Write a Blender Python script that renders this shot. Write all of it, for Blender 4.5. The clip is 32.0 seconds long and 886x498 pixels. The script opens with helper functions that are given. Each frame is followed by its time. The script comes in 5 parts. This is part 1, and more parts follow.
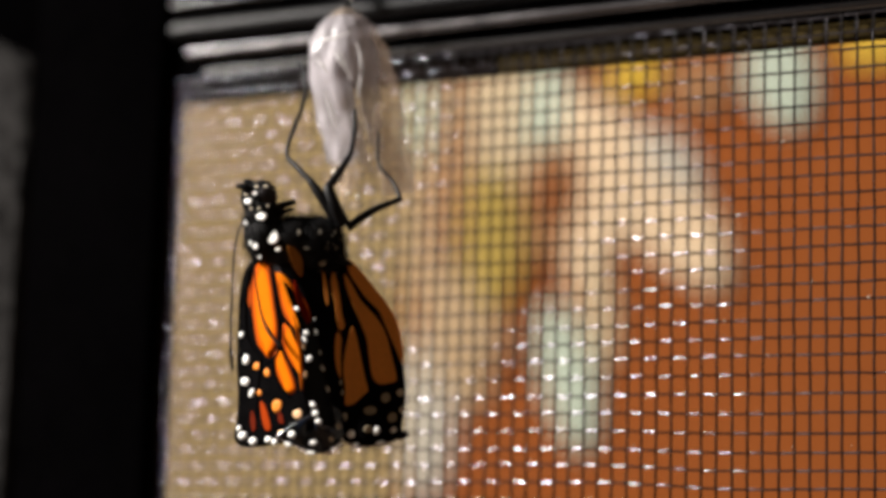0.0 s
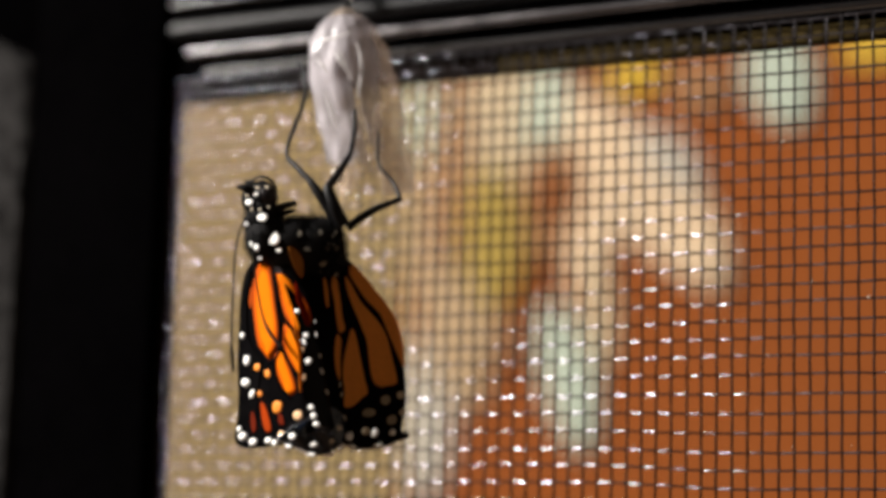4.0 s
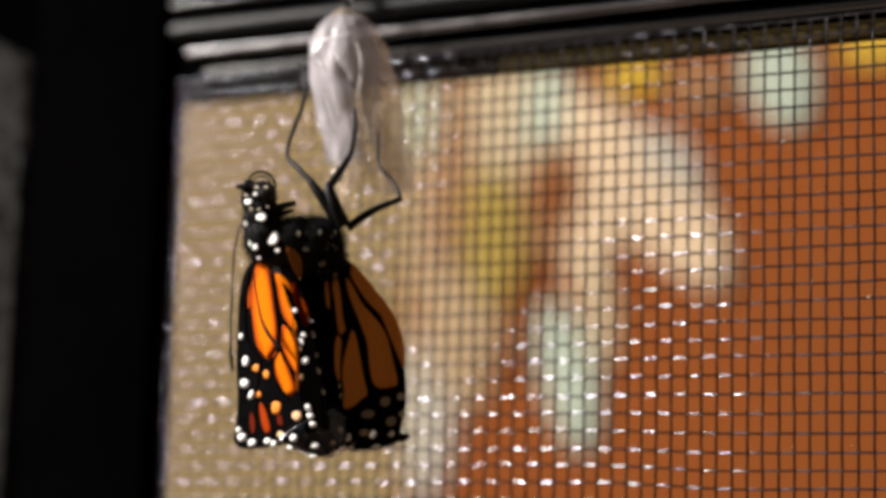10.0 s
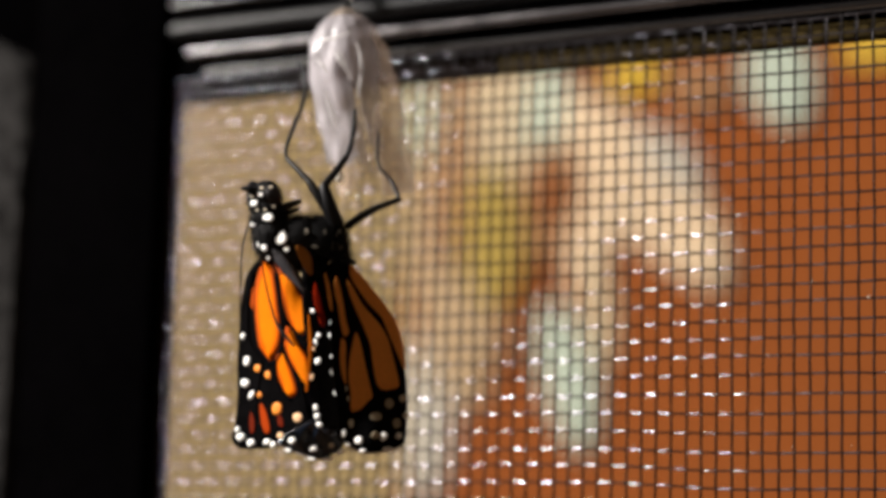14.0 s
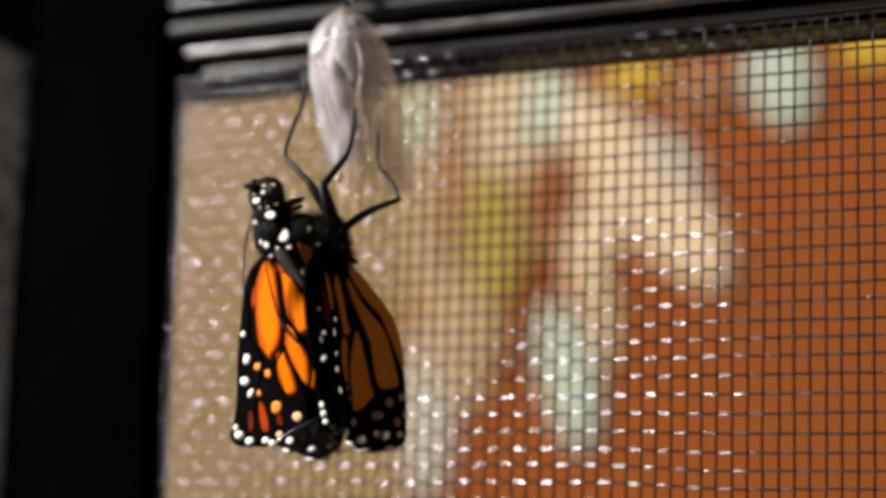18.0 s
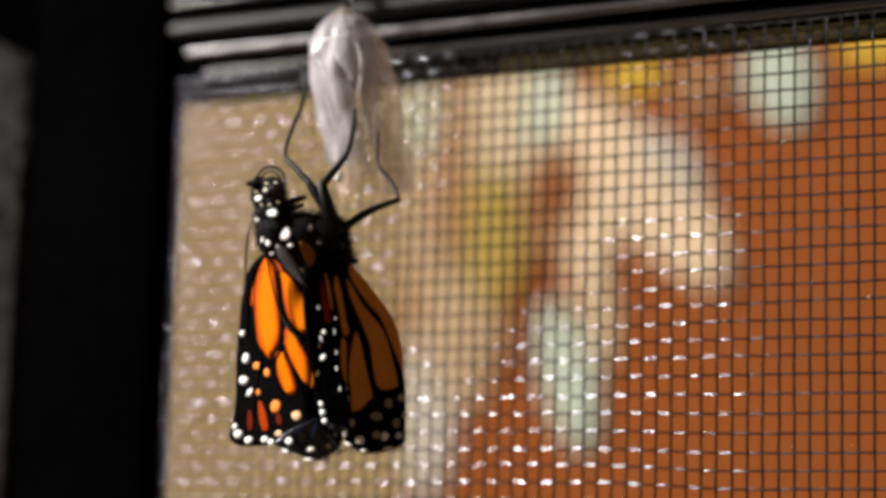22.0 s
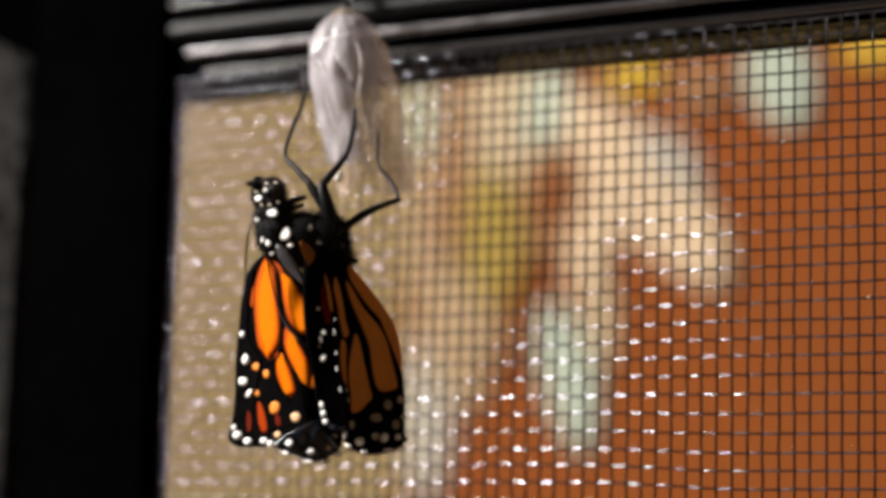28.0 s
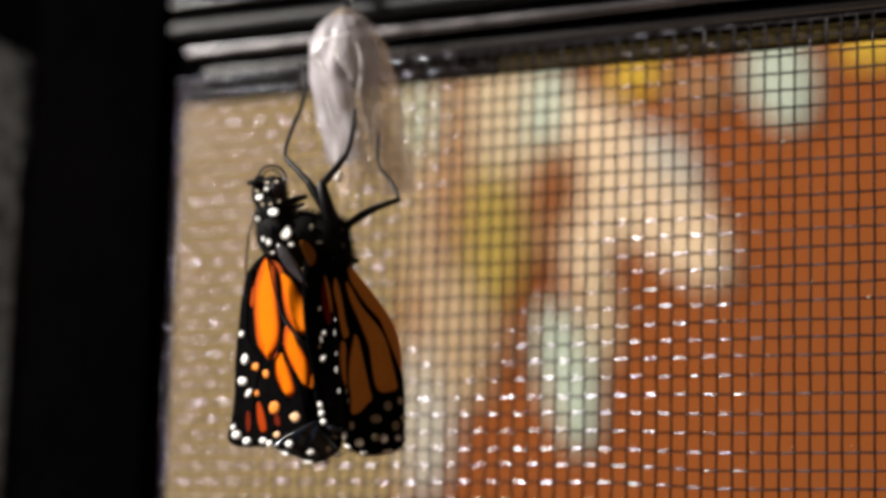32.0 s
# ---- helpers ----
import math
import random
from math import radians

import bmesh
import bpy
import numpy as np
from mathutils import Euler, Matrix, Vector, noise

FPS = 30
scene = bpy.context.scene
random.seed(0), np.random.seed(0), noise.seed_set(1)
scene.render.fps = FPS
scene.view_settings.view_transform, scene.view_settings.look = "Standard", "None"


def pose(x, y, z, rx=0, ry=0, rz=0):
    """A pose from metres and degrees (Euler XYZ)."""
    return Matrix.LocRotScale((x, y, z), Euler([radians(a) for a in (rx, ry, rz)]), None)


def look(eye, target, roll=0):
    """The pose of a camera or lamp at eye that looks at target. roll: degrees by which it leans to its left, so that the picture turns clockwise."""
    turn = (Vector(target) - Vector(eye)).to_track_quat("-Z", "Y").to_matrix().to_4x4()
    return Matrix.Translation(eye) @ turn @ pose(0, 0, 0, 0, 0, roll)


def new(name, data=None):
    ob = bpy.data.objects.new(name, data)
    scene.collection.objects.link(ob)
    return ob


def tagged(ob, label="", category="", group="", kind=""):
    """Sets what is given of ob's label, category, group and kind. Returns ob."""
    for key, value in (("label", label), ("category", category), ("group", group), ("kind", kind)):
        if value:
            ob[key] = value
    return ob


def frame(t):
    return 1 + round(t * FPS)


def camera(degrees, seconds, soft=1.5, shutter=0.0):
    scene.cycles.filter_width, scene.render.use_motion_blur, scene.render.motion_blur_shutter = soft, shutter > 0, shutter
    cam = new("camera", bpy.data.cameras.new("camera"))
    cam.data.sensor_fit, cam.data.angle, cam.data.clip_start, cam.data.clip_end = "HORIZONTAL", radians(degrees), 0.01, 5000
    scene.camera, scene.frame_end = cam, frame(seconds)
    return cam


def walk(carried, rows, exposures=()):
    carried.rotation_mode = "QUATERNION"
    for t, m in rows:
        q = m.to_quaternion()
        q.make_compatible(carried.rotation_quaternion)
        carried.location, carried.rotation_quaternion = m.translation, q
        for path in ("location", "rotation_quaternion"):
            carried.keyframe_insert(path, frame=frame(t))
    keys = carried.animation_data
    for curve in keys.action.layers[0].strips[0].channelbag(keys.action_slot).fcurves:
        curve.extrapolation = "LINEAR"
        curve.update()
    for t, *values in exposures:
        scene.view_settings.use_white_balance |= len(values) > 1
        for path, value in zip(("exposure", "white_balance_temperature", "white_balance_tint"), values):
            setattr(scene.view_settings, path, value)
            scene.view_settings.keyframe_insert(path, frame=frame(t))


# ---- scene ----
MM = 0.001
BASE = 0.45                                   # height of the view's middle over the floor

# ---- camera ----
cam = camera(23.33, 32.0, soft=4.0)
cam.data.dof.use_dof = True
cam.data.dof.focus_distance = 0.296
cam.data.dof.aperture_fstop = 7.4
EYE = Matrix(((0.8858, 0.0486, 0.4615, 0.1525), (0.4633, -0.1515, -0.8732, -0.2885),
              (0.0275, 0.9873, -0.1567, BASE - 0.0518), (0, 0, 0, 1)))
walk(cam, [(0, EYE), (32, EYE)], exposures=[(0, 0.0), (32, 0.0)])

# ---- light ----
world = bpy.data.worlds.new("room_air")
scene.world = world
world.use_nodes = True
world.node_tree.nodes["Background"].inputs[0].default_value = (1.0, 0.93, 0.85, 1)
world.node_tree.nodes["Background"].inputs[1].default_value = 0.03


def area_lamp(name, eye, target, wide, high, watts, colour):
    data = bpy.data.lights.new(name, "AREA")
    data.shape, data.size, data.size_y = "RECTANGLE", wide, high
    data.energy, data.color = watts, colour
    ob = new(name, data)
    ob.matrix_world = look(eye, target)
    return ob


area_lamp("lamp_light", (-0.85, -0.668, BASE + 0.665), (-0.01, 0, BASE), 0.20, 0.20, 51.0, (1.0, 0.94, 0.885))


# ---- materials ----
def material(name, colour, rough=0.5, metal=0.0, grain=0.0, size=1.0, bump=0.0, fine=400.0, spec=0.5, thru=0.0,
             clear=0.0, sheen=0.0, coat=0.0, vary=0.0, warp=None):
    """Principled surface with two scales of mottling: broad stains (size, per metre) and fine grain with relief."""
    m = bpy.data.materials.new(name)
    m.use_nodes = True
    nt = m.node_tree
    nodes, links = nt.nodes, nt.links
    p = nodes["Principled BSDF"]
    p.inputs["Roughness"].default_value = rough
    p.inputs["Metallic"].default_value = metal
    p.inputs["Specular IOR Level"].default_value = spec
    p.inputs["Sheen Weight"].default_value = sheen
    p.inputs["Coat Weight"].default_value = coat
    tex = nodes.new("ShaderNodeTexCoord")
    mp = nodes.new("ShaderNodeMapping")
    if warp:
        mp.inputs["Scale"].default_value = warp
    links.new(tex.outputs["Object"], mp.inputs["Vector"])
    broad = nodes.new("ShaderNodeTexNoise")
    broad.inputs["Scale"].default_value = size
    broad.inputs["Detail"].default_value = 4
    small = nodes.new("ShaderNodeTexNoise")
    small.inputs["Scale"].default_value = fine
    small.inputs["Detail"].default_value = 3
    for n in (broad, small):
        links.new(mp.outputs["Vector"], n.inputs["Vector"])
    both = nodes.new("ShaderNodeMath")
    both.operation = "ADD"
    links.new(broad.outputs["Fac"], both.inputs[0])
    links.new(small.outputs["Fac"], both.inputs[1])
    span = nodes.new("ShaderNodeMapRange")
    span.inputs["From Min"].default_value, span.inputs["From Max"].default_value = 0.6, 1.4
    span.inputs["To Min"].default_value, span.inputs["To Max"].default_value = 1 - grain, 1 + grain
    links.new(both.outputs[0], span.inputs["Value"])
    value = span.outputs[0]
    if vary:
        info = nodes.new("ShaderNodeObjectInfo")
        rnd = nodes.new("ShaderNodeMapRange")
        rnd.inputs["To Min"].default_value, rnd.inputs["To Max"].default_value = 1 - vary, 1 + vary
        links.new(info.outputs["Random"], rnd.inputs["Value"])
        mul = nodes.new("ShaderNodeMath")
        mul.operation = "MULTIPLY"
        links.new(value, mul.inputs[0])
        links.new(rnd.outputs[0], mul.inputs[1])
        value = mul.outputs[0]
    tint = nodes.new("ShaderNodeVectorMath")
    tint.operation = "SCALE"
    tint.inputs[0].default_value = colour
    links.new(value, tint.inputs["Scale"])
    links.new(tint.outputs[0], p.inputs["Base Color"])
    rr = nodes.new("ShaderNodeMapRange")
    rr.inputs["To Min"].default_value, rr.inputs["To Max"].default_value = max(rough - 0.08, 0.03), min(rough + 0.08, 1)
    links.new(broad.outputs["Fac"], rr.inputs["Value"])
    links.new(rr.outputs[0], p.inputs["Roughness"])
    if bump:
        b = nodes.new("ShaderNodeBump")
        b.inputs["Strength"].default_value = 0.6
        b.inputs["Distance"].default_value = bump
        links.new(small.outputs["Fac"], b.inputs["Height"])
        links.new(b.outputs[0], p.inputs["Normal"])
    out = nodes["Material Output"]
    last = p.outputs[0]
    if thru:
        t = nodes.new("ShaderNodeBsdfTranslucent")
        links.new(tint.outputs[0], t.inputs["Color"])
        mix = nodes.new("ShaderNodeMixShader")
        mix.inputs[0].default_value = thru
        links.new(last, mix.inputs[1])
        links.new(t.outputs[0], mix.inputs[2])
        last = mix.outputs[0]
    if clear:
        t = nodes.new("ShaderNodeBsdfTransparent")
        mix = nodes.new("ShaderNodeMixShader")
        mix.inputs[0].default_value = clear
        links.new(last, mix.inputs[1])
        links.new(t.outputs[0], mix.inputs[2])
        last = mix.outputs[0]
    links.new(last, out.inputs[0])
    return m


M_RAIL = material("black_lacquered_rail", (0.004, 0.004, 0.0045), 0.19, grain=0.4, size=40, bump=0.00006, fine=260, spec=1.0, coat=1.0)
# lighter metal for one rib, standing in for its strong highlight
M_SHINE = material("rib_highlight_metal", (0.135, 0.13, 0.135), 0.23, metal=1.0, grain=0.5, size=60, bump=0.00006, fine=260)
M_DULL = material("black_satin_rail", (0.004, 0.004, 0.0045), 0.36, grain=0.4, size=40, bump=0.00006, fine=260, spec=0.14)
M_POST = material("black_matt_post", (0.0008, 0.0007, 0.0008), 0.8, grain=0.5, size=40, bump=0.00005, fine=900, spec=0.0)
M_GREY = material("grey_felt", (0.019, 0.0182, 0.0178), 0.95, grain=1.0, size=330, bump=0.0010, fine=700, spec=0.0)
# one coated wire in two tones: uprights darkened because they catch less light
M_WIRE = material("lit_cross_wire", (0.126, 0.123, 0.140), 0.19, metal=0.9, grain=0.5, size=60, bump=0.00001, fine=3000, vary=0.3)
M_WARP = material("dimmed_upright_wire", (0.036, 0.034, 0.037), 0.28, metal=0.9, grain=0.5, size=60, bump=0.00001, fine=3000, vary=0.3)
M_WALL = material("tan_wall_paint", (0.250, 0.178, 0.075), 0.85, grain=0.08, size=3, bump=0.0006, fine=250)
M_ROOM = material("dark_wall_paint", (0.42, 0.36, 0.30), 0.9, grain=0.06, size=2, bump=0.0005, fine=200)
M_FLOOR = material("brown_floor_boards", (0.10, 0.06, 0.035), 0.5, grain=0.3, size=6, bump=0.0005, fine=160)
M_RUST = material("rust_cotton", (0.128, 0.034, 0.006), 0.95, grain=0.12, size=12, bump=0.0003, fine=1500, spec=0.1)
M_CREAM = material("cream_print", (0.44, 0.325, 0.205), 0.95, grain=0.12, size=25, bump=0.0002, fine=1500)
M_MINT = material("mint_print", (0.285, 0.325, 0.255), 0.95, grain=0.10, size=25, bump=0.0002, fine=1500)
M_GOLD = material("mustard_print", (0.40, 0.25, 0.017), 0.95, grain=0.12, size=25, bump=0.0002, fine=1500)
M_OLIVE = material("olive_print", (0.22, 0.15, 0.024), 0.95, grain=0.12, size=25, bump=0.0002, fine=1500)
M_BROWN = material("brown_print", (0.19, 0.088, 0.032), 0.95, grain=0.12, size=25, bump=0.0002, fine=1500)
M_TAN = material("tan_print", (0.27, 0.185, 0.10), 0.95, grain=0.12, size=25, bump=0.0002, fine=1500)
M_SAND = material("sand_print", (0.33, 0.255, 0.155), 0.95, grain=0.15, size=25, bump=0.0002, fine=1500)
M_STONE = material("grey_print", (0.29, 0.262, 0.21), 0.95, grain=0.12, size=25, bump=0.0002, fine=1500)
M_HUSK = material("papery_pupal_skin", (0.55, 0.52, 0.545), 0.30, grain=0.5, size=300, bump=0.00022, fine=420, spec=0.5,
                  thru=0.25, clear=0.52, coat=0.2, warp=(1, 1, 0.3))
# white of the added ridges stands in for highlights on the shell
M_PLEAT = material("white_pleat_highlight", (0.86, 0.84, 0.84), 0.25, grain=0.2, size=300, bump=0.0001, fine=600, spec=0.6, thru=0.2, clear=0.5, coat=0.15)
M_FLAP = material("clear_pupal_skin", (0.60, 0.47, 0.36), 0.22, grain=0.3, size=300, bump=0.0001, fine=600, spec=0.6, thru=0.35, clear=0.79, warp=(1, 1, 0.25))
# white base colour stands in for the drop's bright glint
M_DROP = material("white_drop_glint", (0.9, 0.86, 0.78), 0.08, spec=0.8, thru=0.3)
M_SILK = material("white_silk", (0.75, 0.70, 0.62), 0.7, grain=0.2, size=400, thru=0.3)
M_BLACK = material("black_wing_scales", (0.0035, 0.0032, 0.0034), 0.8, grain=0.5, size=500, bump=0.00005, fine=5000, spec=0.0)
M_ROLL = material("damp_black_margin", (0.0016, 0.0012, 0.0016), 0.13, grain=0.5, size=500, bump=0.00020, fine=900, spec=0.07)
M_BODY = material("black_body_fur", (0.0035, 0.0032, 0.0034), 0.65, grain=0.5, size=700, bump=0.00015, fine=3500, spec=0.12)
M_ORANGE = material("orange_wing_scales", (0.79, 0.190, 0.0), 0.8, grain=0.16, size=350, bump=0.00003, fine=5000, thru=0.12, spec=0.05,
                    warp=(1, 1, 0.3))
M_BUFF = material("dull_underside_scales", (0.74, 0.268, 0.048), 0.7, grain=0.16, size=350, bump=0.00003, fine=5000, thru=0.15, spec=0.05, warp=(1, 1, 0.3))
M_DEEP = material("red_orange_wing_scales", (0.36, 0.042, 0.003), 0.7, grain=0.25, size=350, bump=0.00003, fine=5000, thru=0.1, spec=0.03)
M_AMBER = material("amber_spot_scales", (0.80, 0.25, 0.02), 0.6, grain=0.12, size=600, bump=0.00003, fine=5000, spec=0.3)
M_PEACH = material("peach_spot_scales", (0.85, 0.52, 0.28), 0.6, grain=0.12, size=600, bump=0.00003, fine=5000, spec=0.3)
M_WHITE = material("white_spot_scales", (0.86, 0.86, 0.82), 0.55, grain=0.08, size=600, bump=0.00004, fine=5000, spec=0.4)
M_DIM = material("dusky_spot_scales", (0.42, 0.36, 0.26), 0.6, grain=0.15, size=600, bump=0.00004, fine=5000, spec=0.3)
M_FLAME = material("flame_orange_scales", (0.74, 0.138, 0.0), 0.8, grain=0.16, size=350, bump=0.00003, fine=5000, thru=0.12, spec=0.05)
M_MAROON = material("maroon_wing_scales", (0.12, 0.012, 0.003), 0.7, grain=0.3, size=350, bump=0.00003, fine=5000, spec=0.03)
M_BRICK = material("brick_red_scales", (0.13, 0.008, 0.002), 0.7, grain=0.3, size=350, bump=0.00003, fine=5000, spec=0.0)
# darker wing scales: the thorax's shadow is put into the colour
M_ROOT = material("shaded_wing_root", (0.30, 0.11, 0.02), 0.7, grain=0.25, size=350, bump=0.00003, fine=5000, spec=0.03)
M_COPPER = material("coppery_wing_rim", (0.66, 0.15, 0.003), 0.6, grain=0.3, size=500, bump=0.00005, fine=3000, spec=0.05)
# darker copy of the white scales, for spots in shade
M_SMOKE = material("dimmed_white_spot_scales", (0.26, 0.21, 0.14), 0.65, grain=0.2, size=600, bump=0.00004, fine=4000, spec=0.2)
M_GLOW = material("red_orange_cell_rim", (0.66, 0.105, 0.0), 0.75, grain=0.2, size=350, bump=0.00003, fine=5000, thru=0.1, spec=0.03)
M_DUSK = material("sooty_spot_scales", (0.10, 0.085, 0.065), 0.7, grain=0.3, size=600, bump=0.00004, fine=4000, spec=0.1)
M_FRINGE = material("pale_wing_fringe", (0.55, 0.47, 0.40), 0.6, grain=0.4, size=900, bump=0.00004, fine=4000, spec=0.3)
M_LIP = material("dark_brown_lip", (0.0105, 0.0068, 0.0048), 0.85, grain=0.5, size=60, bump=0.00006, fine=900, spec=0.03)
# darkened olive: shade on the cloth behind is put into this colour
M_SHADED_STRIP = material("shaded_cloth_olive", (0.034, 0.024, 0.008), 0.9, grain=0.6, size=160, bump=0.00008, fine=900, spec=0.03)
M_FOLD = material("wet_grey_blue_fold", (0.05, 0.055, 0.075), 0.22, grain=0.4, size=500, bump=0.00015, fine=900, spec=0.6, clear=0.6)
M_EYE = material("dark_glossy_eye", (0.010, 0.007, 0.008), 0.38, grain=0.5, size=900, bump=0.0001, fine=4000, spec=0.3)
# bluish base colour stands in for the sheen on the lobe
M_WET = material("wet_blue_sheen_scales", (0.006, 0.010, 0.018), 0.14, grain=0.5, size=500, bump=0.00012, fine=700, spec=0.5)
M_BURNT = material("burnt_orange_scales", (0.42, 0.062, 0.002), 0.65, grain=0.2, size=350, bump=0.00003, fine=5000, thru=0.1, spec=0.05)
M_SATIN = material("grey_satin_wing_base", (0.034, 0.032, 0.035), 0.16, grain=0.4, size=600, bump=0.00006, fine=2500, spec=0.5)
M_LEG = material("black_leg_cuticle", (0.004, 0.004, 0.0045), 0.45, grain=0.4, size=900, bump=0.00003, fine=4000, spec=0.18)


# ---- building helpers ----
def part(name, bm, mat, parent=None, label="", smooth=True):
    """Links a bmesh as one mesh object, under a thing or a part."""
    bmesh.ops.recalc_face_normals(bm, faces=bm.faces[:])
    me = bpy.data.meshes.new(name)
    bm.to_mesh(me)
    bm.free()
    me.materials.append(mat)
    for f in me.polygons:
        f.use_smooth = smooth
    ob = new(name, me)
    ob.parent = parent
    return tagged(ob, label)


def box(x0, x1, y0, y1, z0, z1, bevel=0.0, seg=2):
    bm = bmesh.new()
    bmesh.ops.create_cube(bm, size=1)
    for v in bm.verts:
        v.co = Vector((x0 + (v.co.x + 0.5) * (x1 - x0), y0 + (v.co.y + 0.5) * (y1 - y0), z0 + (v.co.z + 0.5) * (z1 - z0)))
    if bevel:
        bmesh.ops.bevel(bm, geom=bm.edges[:], offset=bevel, segments=seg, affect="EDGES", profile=0.5)
    return bm


def ease(v):
    v = min(max(v, 0.0), 1.0)
    return v * v * (3 - 2 * v)


def deep(a, d, b):
    """A drawn point (a, b) at depth d: what lies deeper is drawn larger, so that it keeps its seen size."""
    k = 1 + d / 300
    return Vector((16.9 + (a - 16.9) * k, d, -4.03 + (b + 4.03) * k)) * MM


def curve_through(pts, n, closed=False):
    """Points evenly along a Catmull-Rom curve through the given ones."""
    pts = [Vector(p) for p in pts]
    k = len(pts)
    spans = k if closed else k - 1
    out = []
    total = n if closed else n - 1
    for i in range(n):
        u = i / total * spans
        s = min(int(u), spans - 1)
        t = u - s
        if closed:
            a, b, c, d = (pts[(s + j) % k] for j in (-1, 0, 1, 2))
        else:
            a, b, c, d = pts[max(s - 1, 0)], pts[s], pts[s + 1], pts[min(s + 2, k - 1)]
        out.append(0.5 * (2 * b + (c - a) * t + (2 * a - 5 * b + 4 * c - d) * t * t + (3 * b - 3 * c + d - a) * t ** 3))
    return out


def tube(pts, radii, sides=8, n=0, bm=None):
    """A tapered round tube through points; radii are spread along it."""
    bm = bm or bmesh.new()
    path = curve_through(pts, n or len(pts))
    rings = []
    side = Vector((0.3, 1, 0.2)).normalized()
    for i, c in enumerate(path):
        d = (path[min(i + 1, len(path) - 1)] - path[max(i - 1, 0)]).normalized()
        side = (side - d * side.dot(d)).normalized()
        up = d.cross(side)
        u = i / (len(path) - 1) * (len(radii) - 1)
        j = min(int(u), len(radii) - 2)
        r = radii[j] + (radii[j + 1] - radii[j]) * (u - j)
        rings.append([bm.verts.new(c + r * (math.cos(a) * side + math.sin(a) * up))
                      for a in (2 * math.pi * q / sides for q in range(sides))])
    for a, b in zip(rings, rings[1:]):
        for q in range(sides):
            bm.faces.new((a[q], a[(q + 1) % sides], b[(q + 1) % sides], b[q]))
    bm.faces.new(rings[0][::-1])
    bm.faces.new(rings[-1])
    return bm


def blob(centre, radii, tilt=(0, 0, 0), rough=0.0, seed=0, u=24, v=16):
    """An uneven rounded body."""
    bm = bmesh.new()
    bmesh.ops.create_uvsphere(bm, u_segments=u, v_segments=v, radius=1)
    turn = Euler([radians(a) for a in tilt]).to_matrix()
    for w in bm.verts:
        k = 1 + rough * noise.noise(w.co * 2.3 + Vector((seed, 0, 0))) + 0.5 * rough * noise.noise(w.co * 6 + Vector((0, seed, 0)))
        w.co = Vector(centre) + turn @ Vector((w.co.x * radii[0] * k, w.co.y * radii[1] * k, w.co.z * radii[2] * k))
    return bm


def sheet(outline, depth, thick, lift=0.0, dome=0.0, rings=6, n=64, soft=True):
    """A thin shaped plate on the surface depth(a, b), millimetres: outline a, b; it bulges towards the viewer by dome."""
    edge = curve_through([(a, b, 0) for a, b in outline], n, True) if soft else [Vector((a, b, 0)) for a, b in outline]
    n = len(edge)
    c = sum(edge, Vector()) / n
    bm = bmesh.new()
    front, back = [], []
    for k in range(1, rings + 1):
        f = k / rings
        row, rear = [], []
        for p in edge:
            q = c + (p - c) * f
            d = depth(q.x, q.y) - lift - dome * (1 - f * f)
            tuck = thick * 0.35 if k == rings else 0
            row.append(bm.verts.new(deep(q.x, d + tuck, q.y)))
            rear.append(bm.verts.new(deep(q.x, d + thick - tuck, q.y)))
        front.append(row)
        back.append(rear)
    d = depth(c.x, c.y) - lift - dome
    tip = bm.verts.new(deep(c.x, d, c.y))
    end = bm.verts.new(deep(c.x, d + thick, c.y))
    for i in range(n):
        j = (i + 1) % n
        bm.faces.new((tip, front[0][i], front[0][j]))
        bm.faces.new((end, back[0][j], back[0][i]))
        for k in range(rings - 1):
            bm.faces.new((front[k][i], front[k + 1][i], front[k + 1][j], front[k][j]))
            bm.faces.new((back[k][j], back[k + 1][j], back[k + 1][i], back[k][i]))
        bm.faces.new((front[-1][i], back[-1][i], back[-1][j], front[-1][j]))
    return bm


def ellipse(a, b, ra, rb, tilt=0.0, n=10, uneven=0.08):
    out = []
    for i in range(n):
        w = 2 * math.pi * i / n
        k = 1 + uneven * random.uniform(-1, 1)
        x, y = ra * k * math.cos(w), rb * k * math.sin(w)
        s, c = math.sin(radians(tilt)), math.cos(radians(tilt))
        out.append((a + c * x - s * y, b + s * x + c * y))
    return out


def thing(name, m, label, category, group="", kind=""):
    ob = new(name)
    ob.matrix_world = m
    ob.empty_display_size = 0.01
    return tagged(ob, label, category, group, kind)


# ---- the room ----
def room():
    z0, z1 = 0.0, 2.4
    t = 0.1
    def slab(name, label, mat, *b):
        tagged(part(name, box(*b), mat, smooth=False), label, "wall" if "wall" in name else name, kind="structure")
    slab("floor", "plain brown boarded floor under the cage", M_FLOOR, -1.9, 1.9, -2.4, 0.80, -t, z0)
    slab("ceiling", "plain dark brown ceiling over the room", M_ROOM, -1.9, 1.9, -2.4, 0.80, z1, z1 + t)
    slab("wall_north", "smooth tan painted wall behind the cage", M_WALL, -1.9, 1.9, 0.80, 0.80 + t, z0, z1)
    slab("wall_south", "plain dark brown painted wall", M_ROOM, -1.9, 1.9, -2.4 - t, -2.4, z0, z1)
    slab("wall_west", "plain dark brown painted wall", M_ROOM, -1.9 - t, -1.9, -2.4, 0.80, z0, z1)
    slab("wall_east", "plain dark brown painted wall", M_ROOM, 1.9, 1.9 + t, -2.4, 0.80, z0, z1)


room()


